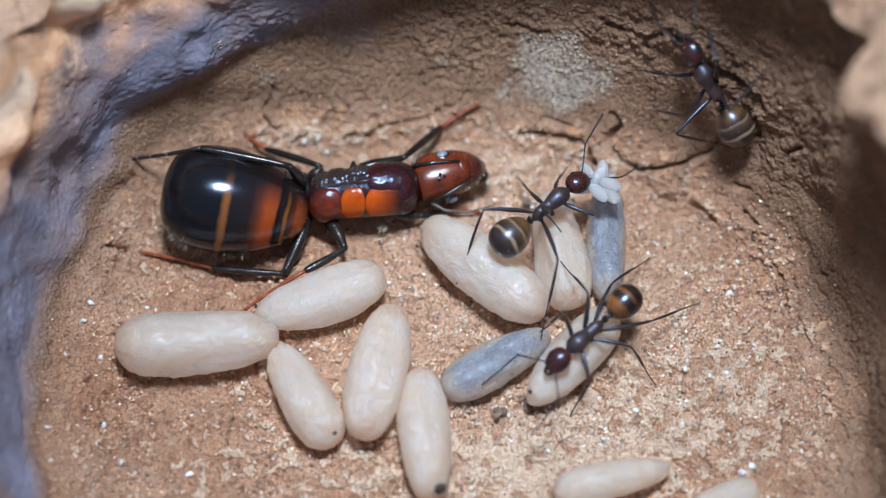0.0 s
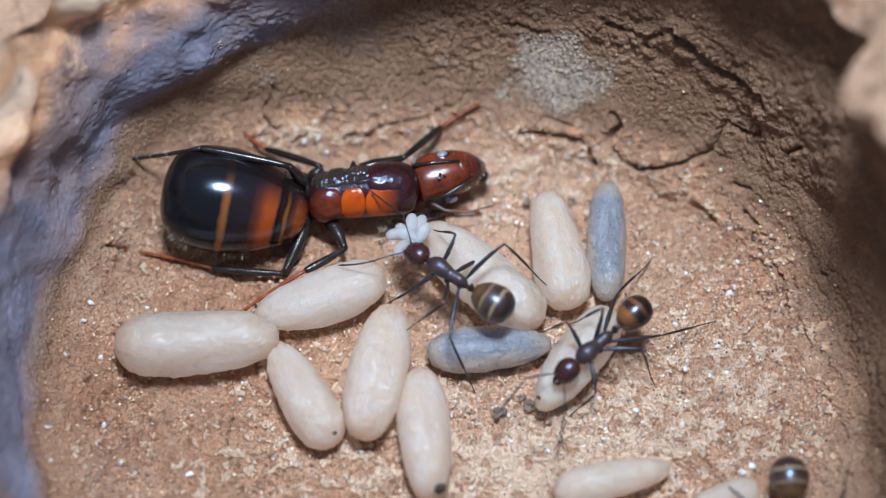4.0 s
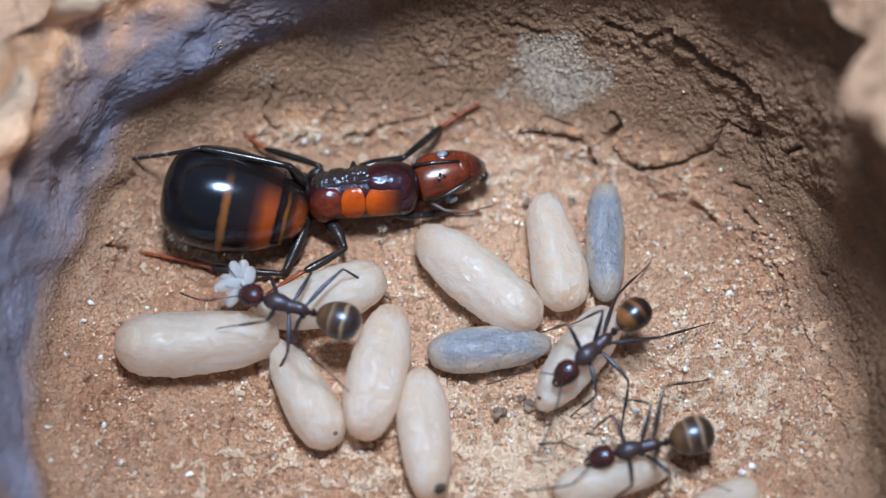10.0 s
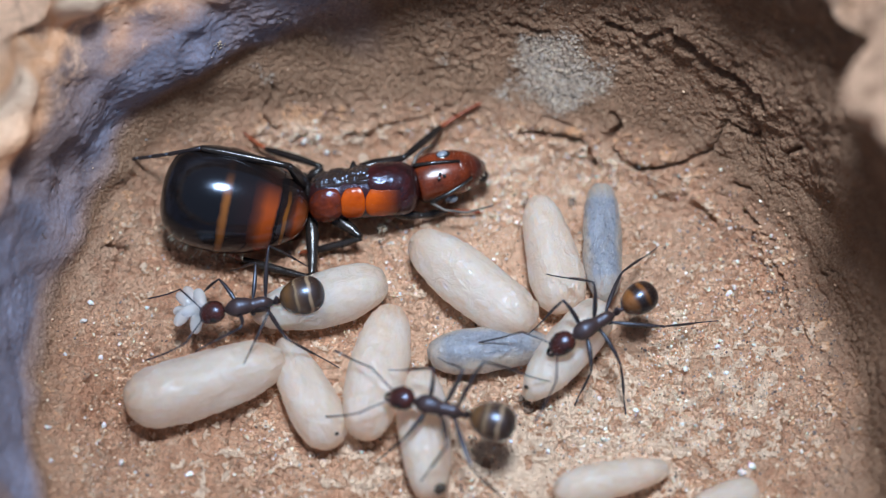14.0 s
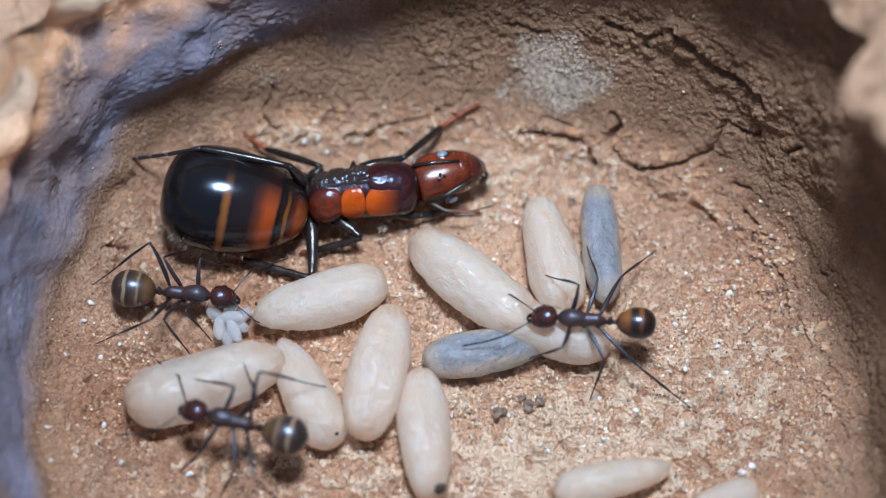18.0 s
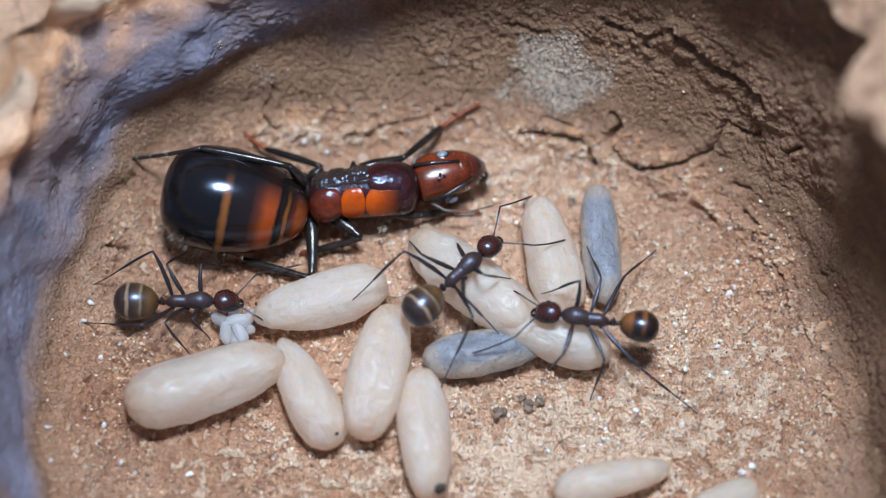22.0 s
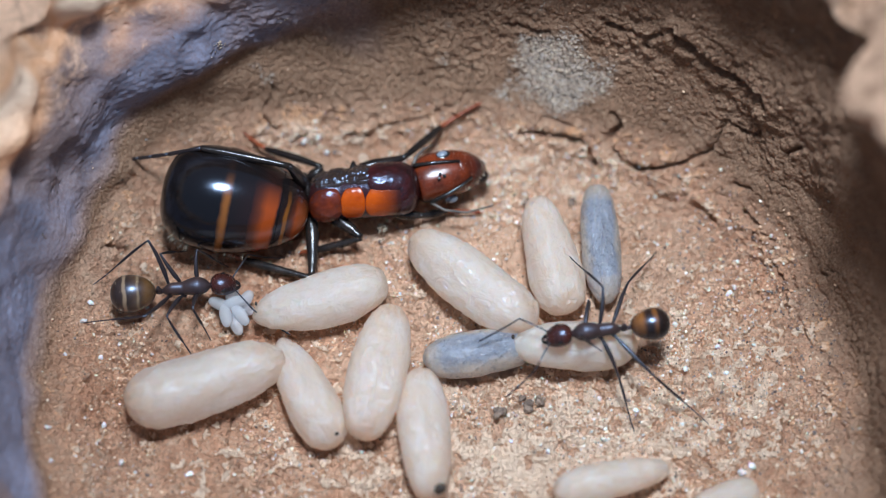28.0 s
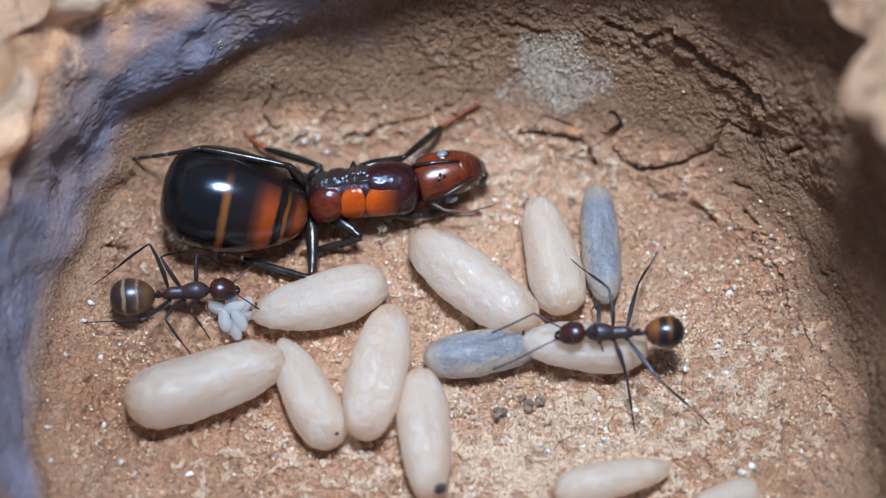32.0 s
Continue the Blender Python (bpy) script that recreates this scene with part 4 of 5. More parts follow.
def skin_patch(core, x0, x1, a0, a1, lift, nx=26, na=26, relief=0.0, seed=0):
    """A plate bulging from a body: the stretch x0..x1 and a0..a1 (degrees about the axis, 90 is up) of the stations in core."""
    bm = bmesh.new()
    xs = np.array([c[0] for c in core])
    cols = [np.interp(np.linspace(x0, x1, nx), xs, [c[k] for c in core]) for k in (1, 2, 3, 4)]
    grid = []
    for i, x in enumerate(np.linspace(x0, x1, nx)):
        row = []
        for j in range(na):
            u, v = 2 * i / (nx - 1) - 1, 2 * j / (na - 1) - 1
            a = radians((a0 + a1) / 2 + (a1 - a0) / 2 * v * (1 - 0.45 * u ** 4))
            rise = lift * (1.4 * max(0.0, 1 - abs(u) ** 6 - abs(v) ** 3) ** 0.5 - 0.4)
            w, h, z, y = (c[i] for c in cols)
            p = Vector((x, y + (w + rise) * math.cos(a), z + (h + rise) * math.sin(a)))
            if relief:
                p += Vector((0, math.cos(a), math.sin(a))) * relief * (noise.noise(p * 2.2 + Vector((seed, 0, 0))) + 0.7 * noise.noise(p * 5.5) + 0.35 * noise.noise(p * 12))
            row.append(bm.verts.new(p))
        grid.append(row)
    for r, s in zip(grid, grid[1:]):
        for j in range(na - 1):
            bm.faces.new((r[j], s[j], s[j + 1], r[j + 1]))
    bmesh.ops.recalc_face_normals(bm, faces=bm.faces)
    return bm


def queen():
    """She lies along x, head to +x, leaning so that her back is turned a little to +y."""
    q = tagged(new("queen_ant"), "large glossy black and orange queen ant resting on the floor", "ant")
    # gaster: overlapping rings of shell
    L = 3.36

    def ring(x, grow=0.0):
        t = math.asin(max(-1, min(1, x / L)))
        wide = math.cos(t) ** (0.70 if x < 0 else 0.78)
        return (x, 2.42 * wide * (1 - 0.20 * x / L) * 0.985 + grow, 2.26 * wide * (1 - 0.12 * x / L) + grow, 0.10 * x / L)
    black, red, gold = (0.006, 0.005, 0.005), (0.27, 0.046, 0.007), (0.19, 0.064, 0.014)
    shell_mat = banded("queen_gaster_shell", [(0.0, black), (0.395, black), (0.423, gold), (0.444, gold), (0.468, (0.010, 0.007, 0.006)), (0.60, (0.016, 0.008, 0.007)), (0.655, (0.10, 0.022, 0.008)), (0.70, red), (0.765, red),
                                              (0.785, black), (0.83, (0.025, 0.012, 0.01)), (0.838, gold), (0.853, gold), (0.862, (0.03, 0.014, 0.01)), (0.895, (0.10, 0.022, 0.01)), (0.915, red), (1.0, (0.30, 0.070, 0.013))], 6.7, -3.35, 0.10, (-0.9, 0.35), 0.58, BLUE_SHEEN)
    gaster = part("gaster", body([ring(x) for x in np.sin(np.linspace(-1.55, 1.55, 70)) * L], 72), shell_mat, q, "black gaster with orange and gold bands", mm(-4.87, -0.52, 2.12, 0, 11, -7))
    for x0, x1 in ((-3.1, -0.28), (-0.62, 2.24), (1.98, 3.2)):
        rows = [ring(x, 0.012 + 0.035 * ((x1 - x) / (x1 - x0)) ** 2) for x in np.linspace(x0, x1, 40)]
        bm = bmesh.new()
        rings(bm, [[(x, w * math.cos(2 * math.pi * k / 72), z + h * math.sin(2 * math.pi * k / 72)) for k in range(72)] for x, w, h, z in rows], False)
        bmesh.ops.recalc_face_normals(bm, faces=bm.faces)
        part("tergite", bm, shell_mat, gaster)
    def low_rear(r):
        x = r.uniform(-3.1, 1.2)
        a = radians(r.choice((r.uniform(188, 222), r.uniform(165, 200) if x < -1.8 else r.uniform(195, 225))))
        _, w, h, z = ring(x)
        return Vector((x, w * math.cos(a), z + h * math.sin(a))), Vector((x * 0.15, math.cos(a), math.sin(a) + 0.3)).normalized()
    part("bristles", bristles(60, random.Random(8), low_rear, 0.36, 0.008), HAIR, gaster)
    pet = curve_stations([(-1.25, 0.30, 0.30, 1.5), (-1.45, 0.42, 0.75, 1.75), (-1.62, 0.40, 0.85, 1.8), (-1.85, 0.30, 0.4, 1.6), (-2.1, 0.3, 0.3, 1.5)], 18)
    part("petiole", body(pet, 22), BLACK, q)
    # trunk: dark core with plates
    keys = [(-1.62, 0.45, 0.45, 1.55), (-1.45, 0.80, 0.85, 1.60), (-0.95, 1.08, 1.12, 1.68), (-0.1, 1.10, 1.14, 1.74), (0.6, 1.16, 1.18, 1.80), (1.6, 1.22, 1.24, 1.84), (2.6, 1.20, 1.20, 1.78), (3.25, 0.98, 1.0, 1.68), (3.52, 0.6, 0.62, 1.6)]
    core = [(x, w, h, z, 0.02 + 0.11 * x) for x, w, h, z in curve_stations(keys, 50)]
    bm = bmesh.new()
    rings(bm, [[(x, y + w * math.cos(2 * math.pi * k / 44), z + h * math.sin(2 * math.pi * k / 44)) for k in range(44)] for x, w, h, z, y in core])
    bmesh.ops.recalc_face_normals(bm, faces=bm.faces)
    part("mesosoma", bm, QUEEN_DARK, q, "dark maroon trunk")
    part("propodeum", skin_patch(core, -1.58, 0.04, 96, 200, 0.16, 44, 44, 0.03, 1), QUEEN_RED, q)
    part("scutellum", skin_patch(core, -0.06, 1.075, 102, 190, 0.085, 36, 36, 0.012, 2), QUEEN_ORANGE, q, "bright orange plate")
    part("mesopleuron", skin_patch(core, 1.055, 3.0, 104, 191, 0.085, 44, 40, 0.012, 3), QUEEN_ORANGE, q, "bright orange plate")
    part("pronotum", skin_patch(core, 1.05, 3.48, 30, 124, 0.13, 50, 44, 0.02, 5), QUEEN_DARK, q, "glossy dark maroon plate")
    part("collar", skin_patch(core, 2.60, 3.50, 50, 215, 0.10, 36, 36, 0.02, 7), QUEEN_DARK, q, "glossy dark maroon collar")
    part("back_ridge", skin_patch(core, -1.50, 1.30, 8, 98, 0.10, 90, 60, 0.10, 3), QUEEN_RIDGE, q, "rough blackish ridged back plate")
    part("back_ridge", skin_patch(core, 0.55, 1.75, 70, 100, 0.08, 50, 30, 0.08, 9), QUEEN_RIDGE, q, "rough blackish ridged back plate")
    # head
    head = curve_stations([(-1.62, 0.60, 0.55, 0.0), (-1.55, 0.94, 0.80, 0.0), (-1.1, 1.08, 0.95, 0.02), (-0.3, 1.10, 1.0, 0.04), (0.5, 0.99, 0.95, 0.0), (1.1, 0.78, 0.76, -0.08), (1.5, 0.54, 0.52, -0.16), (1.68, 0.27, 0.27, -0.2)], 44)
    h = part("head", body(head, 48, None, 2.2), QUEEN_HEAD, q, "dark red glossy head", mm(4.86, 1.22, 1.54, -6, 4, 18))
    part("eye", ball(0.29, 0.23, 0.18), EYE_GREY, h, "grey compound eye", mm(-0.18, 0.50, 0.90, -22, 0, 10))
    part("eye_rim", ball(0.40, 0.32, 0.16), EYE_BLACK, h, "", mm(-0.18, 0.50, 0.855, -22, 0, 10))
    part("eye", ball(0.29, 0.23, 0.18), EYE_GREY, h, "grey compound eye", mm(-0.20, -1.10, -0.45, 100, 0, -5))
    for x, y in ((-0.62, -0.52), (-0.45, -0.66), (-0.72, -0.72)):
        part("ocellus", ball(0.085, 0.085, 0.06), EYE_BLACK, h, "", mm(x, y, 0.96))
    face = skin_patch([(x, w, hh, z, 0.0) for x, w, hh, z in head], 0.35, 1.62, 30, 150, 0.06)
    part("clypeus", face, QUEEN_HEAD, h, "dark brown face plate")
    for s in (-1, 1):
        part("mandible", tube([(0, 0, 0), (0.25, 0.02 * s, -0.1), (0.45, -0.15 * s, -0.15), (0.5, -0.4 * s, -0.15)], [0.25, 0.25, 0.17, 0.04], 12), BLACK, h, "", mm(1.30, 0.42 * s, -0.28))
    a1 = part("antenna", tube([(0, 0, 0), (-0.5, 0.02, 0.08), (-1.3, 0.1, 0.07), (-2.15, 0.22, -0.08)], [0.08, 0.075, 0.09, 0.10], 10), BLACK, h, "", mm(0.45, -0.12, 1.0, 0, 0, -6))
    part("flagellum", tube([(0, 0, 0), (0.3, 0.5, 0.0), (0.75, 1.0, -0.25), (1.3, 1.35, -0.6)], [0.075, 0.075, 0.07, 0.03], 8), GREY_LIMB, a1, "grey segmented flagellum", mm(-2.15, 0.22, -0.08))
    a2 = part("antenna", tube([(0, 0, 0), (-0.6, -0.20, -0.05), (-1.3, -0.30, -0.16), (-2.2, -0.30, -0.40)], [0.08, 0.075, 0.09, 0.10], 10), BLACK, h, "", mm(0.85, -0.80, 0.48, 0, 0, 6))
    part("flagellum", tube([(0, 0, 0), (0.6, -0.35, -0.25), (1.6, -0.50, -0.45), (2.9, -0.25, -0.55)], [0.075, 0.07, 0.06, 0.03], 8), GREY_LIMB, a2, "grey segmented flagellum", mm(-2.2, -0.30, -0.40, 0, 0, -14))
    part("bristles", hairs_on(head, 60, 12, 0.20, 0.1, 0.98, 0.006), HAIR, h)
    part("bristles", bristles(12, random.Random(4), lambda r: (Vector((1.7 + r.uniform(-0.1, 0.2), -0.95, 0.75 + r.uniform(-0.1, 0.1))), Vector((0.4, -1, -0.2)).normalized()), 0.5, 0.014), HAIR, q, "pale bristles under the trunk")
    return q


the_queen = queen()
the_queen.matrix_basis = QUEEN_AT
queen_legs = {}


def queen_leg(key, root, knee, ankle, tip, foot=RUST):
    """A leg from four places on the plan of the chamber."""
    r, k, a, t = (Vector(p) - Vector((-4.6, 1.9, 0.0)) for p in (root, knee, ankle, tip))
    f, s, e = (k - r).length, (a - k).length, (t - a).length
    leg = Leg(the_queen, r, f, s, leg_meshes(f, s, e, 0.29, BLACK, foot), k - r, "leg", s)
    leg.set(a)
    way = (leg.femur.matrix_basis @ leg.tibia.matrix_basis).to_3x3().inverted() @ (t - a)
    leg.tarsus.matrix_basis = mm(s, 0, 0) @ Vector((1, 0, 0)).rotation_difference(way).to_matrix().to_4x4()
    queen_legs[key] = leg


queen_leg("fore_upper", (-4.05, 3.01, 2.20), (-1.88, 3.75, 1.90), (-0.11, 5.86, 1.00), (1.70, 6.77, 1.60))
queen_leg("middle_upper", (-6.26, 2.99, 1.20), (-5.65, 3.44, 1.60), (-8.31, 4.75, 0.90), (-9.34, 5.69, 0.70))
queen_leg("hind_upper", (-6.16, 2.1, 1.8), (-6.95, 2.3, 3.9), (-10.9, 3.0, 4.3), (-15.0, 3.9, 1.4), LIMB)
queen_leg("hind_lower", (-6.09, 1.48, 1.20), (-7.28, -1.50, 0.60), (-10.58, -1.20, 0.50), (-14.66, -0.13, 0.15))
queen_leg("middle_lower", (-5.51, 1.33, 1.20), (-4.48, -0.58, 1.30), (-6.23, -1.84, 1.60), (-8.96, -3.46, 0.90))
queen_leg("fore_lower", (-2.45, 1.52, 1.00), (-1.09, 1.28, 0.90), (0.16, 1.70, 0.50), (1.74, 1.82, 0.15))
# ---- where the ants go ----
NURSE_ROWS = [
    (0, mm(4.82, 0.82, 1.70, 0, 0, 41)), (0.5, mm(4.87, 0.88, 1.70, 0, 0, 41)), (1, mm(5.22, 0.37, 1.70, 0, 0, 40)), (1.2, mm(3.38, 0.44, 1.70, 0, 0, 71)),
    (1.4, mm(2.79, -0.13, 1.80, 0, 0, 92)), (1.6, mm(2.58, -0.53, 1.80, 0, 0, 99)), (2, mm(2.85, -0.79, 1.80, 0, 0, 96)), (2.4, mm(2.77, -0.72, 1.80, 0, 0, 97)),
    (2.8, mm(2.54, -1.10, 1.80, 0, 0, 111)), (3, mm(1.89, -1.57, 1.80, 0, 0, 127)), (3.2, mm(0.71, -2.84, 1.70, 0, 0, 130)), (3.5, mm(0.44, -2.47, 1.60, 0, 0, 137)),
    (5.5, mm(-0.67, -2.80, 1.50, 0, 0, 151)), (6, mm(-0.75, -2.60, 1.50, 0, 0, 144)), (6.5, mm(-1.77, -3.09, 1.50, 0, 0, 155)), (7, mm(-1.35, -2.90, 1.50, 0, 0, 152)),
    (7.5, mm(-1.47, -2.79, 1.50, 0, 0, 149)), (8, mm(-2.25, -2.93, 1.50, 0, 0, 157)), (8.5, mm(-4.14, -3.31, 1.50, 0, 0, 167)), (9, mm(-4.19, -3.70, 1.40, 0, 0, 180)),
    (9.5, mm(-4.88, -4.06, 1.40, 0, 0, 164)), (10, mm(-6.88, -3.96, 1.30, 0, 0, 163)), (10.5, mm(-8.55, -4.43, 1.00, 0, 0, 163)), (11, mm(-9.88, -4.21, 0.80, 0, 0, 169)),
    (11.5, mm(-10.10, -3.77, 0.70, 0, 0, 167)), (12, mm(-10.78, -3.01, 0.60, 0, 0, 151)), (12.5, mm(-11.42, -2.88, 0.50, 0, 0, 140)),
    (13, mm(-10.48, -3.93, 0.50, 0, 0, 169)), (13.5, mm(-9.84, -4.40, 0.60, 0, 0, 174)), (14, mm(-8.58, -3.78, 0.90, 0, 0, 192)),
    (14.5, mm(-8.56, -4.00, 0.90, 0, 0, 198)), (15.5, mm(-9.02, -3.96, 0.70, 0, 0, 207)), (16.5, mm(-9.57, -3.78, 0.60, 0, 0, 214)),
    (17, mm(-10.06, -3.86, 0.50, 0, 0, 245)), (17.3, mm(-11.32, -3.12, 0.30, 0, 0, 316)), (17.5, mm(-11.74, -2.93, 0.20, 0, 0, 338)),
    (18, mm(-11.61, -2.89, 0.20, 0, 0, 354)), (18.5, mm(-11.97, -3.02, 0.20, 0, 0, 358)), (19, mm(-12.21, -2.61, 0.20, 0, 0, 365)),
    (19.5, mm(-12.32, -2.62, 0.20, 0, 0, 366)), (20, mm(-12.13, -3.28, 0.20, 0, 0, 364)), (20.5, mm(-11.94, -3.32, 0.20, 0, 0, 367)),
    (21, mm(-11.57, -3.36, 0.20, 0, 0, 363)), (21.5, mm(-11.47, -3.43, 0.20, 0, 0, 359)), (22, mm(-11.45, -3.27, 0.20, 0, 0, 360)),
    (22.5, mm(-11.40, -3.16, 0.20, 0, 0, 360)), (23, mm(-11.51, -2.98, 0.20, 0, 0, 362)), (23.5, mm(-11.68, -2.78, 0.20, 0, 0, 364)),
    (24, mm(-11.69, -2.66, 0.20, 0, 0, 366)), (25, mm(-11.66, -2.65, 0.20, 0, 0, 368)), (26.5, mm(-11.65, -2.61, 0.20, 0, 0, 367)),
    (28, mm(-11.63, -2.62, 0.20, 0, 0, 366)), (29, mm(-11.65, -2.65, 0.20, 0, 0, 367)), (29.5, mm(-11.64, -2.80, 0.20, 0, 0, 366)),
    (30.5, mm(-11.61, -2.87, 0.20, 0, 0, 365)), (32, mm(-11.64, -2.83, 0.20, 0, 0, 365)),
]
KEEPER_ROWS = [
    (0, mm(6.32, -5.34, 1.15, 0, 0, -137)), (0.5, mm(6.16, -5.34, 1.15, 0, 0, -144)), (1, mm(6.13, -5.27, 1.15, 0, 0, -147)), (1.5, mm(6.22, -5.31, 1.15, 0, 0, -143)),
    (2, mm(6.46, -5.61, 1.15, 0, 0, -139)), (2.5, mm(6.87, -5.86, 1.15, 0, 0, -139)), (3, mm(6.79, -5.82, 1.15, 0, 0, -138)), (5.5, mm(6.70, -5.90, 1.15, 0, 0, -138)),
    (10, mm(6.69, -5.93, 1.15, 0, 0, -138)), (10.5, mm(6.67, -5.92, 1.15, 0, 0, -138)), (10.8, mm(6.60, -5.37, 1.15, 0, 0, -144)),
    (11, mm(6.58, -4.86, 1.15, 0, 0, -149)), (11.5, mm(6.74, -4.79, 1.15, 0, 0, -150)), (12, mm(6.73, -4.78, 1.15, 0, 0, -149)),
    (12.5, mm(6.82, -4.88, 1.15, 0, 0, -146)), (13, mm(7.08, -5.46, 1.15, 0, 0, -136)), (13.5, mm(6.61, -5.17, 1.15, 0, 0, -144)),
    (14, mm(6.72, -4.81, 1.15, 0, 0, -148)), (14.5, mm(6.72, -4.78, 1.15, 0, 0, -149)), (15.5, mm(6.82, -5.24, 1.15, 0, 0, -142)),
    (16.5, mm(6.92, -5.67, 1.15, 0, 0, -136)), (17, mm(7.37, -4.58, 1.15, 0, 0, -159)), (17.5, mm(6.91, -3.94, 1.15, 0, 0, -201)),
    (18, mm(6.21, -4.56, 1.15, 0, 0, -184)), (18.5, mm(5.96, -4.39, 1.15, 0, 0, -189)), (19, mm(6.00, -4.17, 1.15, 0, 0, -196)),
    (19.5, mm(6.23, -4.46, 1.15, 0, 0, -188)), (20, mm(6.22, -4.59, 1.15, 0, 0, -185)), (20.5, mm(6.34, -4.71, 1.15, 0, 0, -182)),
    (21, mm(6.28, -4.67, 1.15, 0, 0, -183)), (21.5, mm(6.26, -4.57, 1.15, 0, 0, -187)), (22, mm(6.36, -4.51, 1.15, 0, 0, -189)),
    (22.5, mm(7.59, -5.19, 1.15, 0, 0, -157)), (23, mm(7.28, -5.89, 1.15, 0, 0, -138)), (23.5, mm(7.81, -5.71, 1.15, 0, 0, -138)),
    (24, mm(7.72, -5.94, 1.15, 0, 0, -139)), (24.5, mm(8.17, -5.77, 1.15, 0, 0, -132)), (25, mm(8.13, -5.84, 1.15, 0, 0, -127)),
    (25.5, mm(7.23, -6.03, 1.15, 0, 0, -135)), (26.5, mm(6.93, -5.31, 1.15, 0, 0, -158)), (27.5, mm(6.76, -5.09, 1.15, 0, 0, -169)),
    (28, mm(6.84, -5.11, 1.15, 0, 0, -172)), (29, mm(6.88, -5.23, 1.15, 0, 0, -174)), (30, mm(6.93, -5.05, 1.15, 0, 0, -178)), (31, mm(7.06, -5.17, 1.15, 0, 0, -178)),
    (31.5, mm(7.28, -5.12, 1.15, 0, 0, -178)), (32, mm(7.43, -5.20, 1.15, 0, 0, -179)),
]
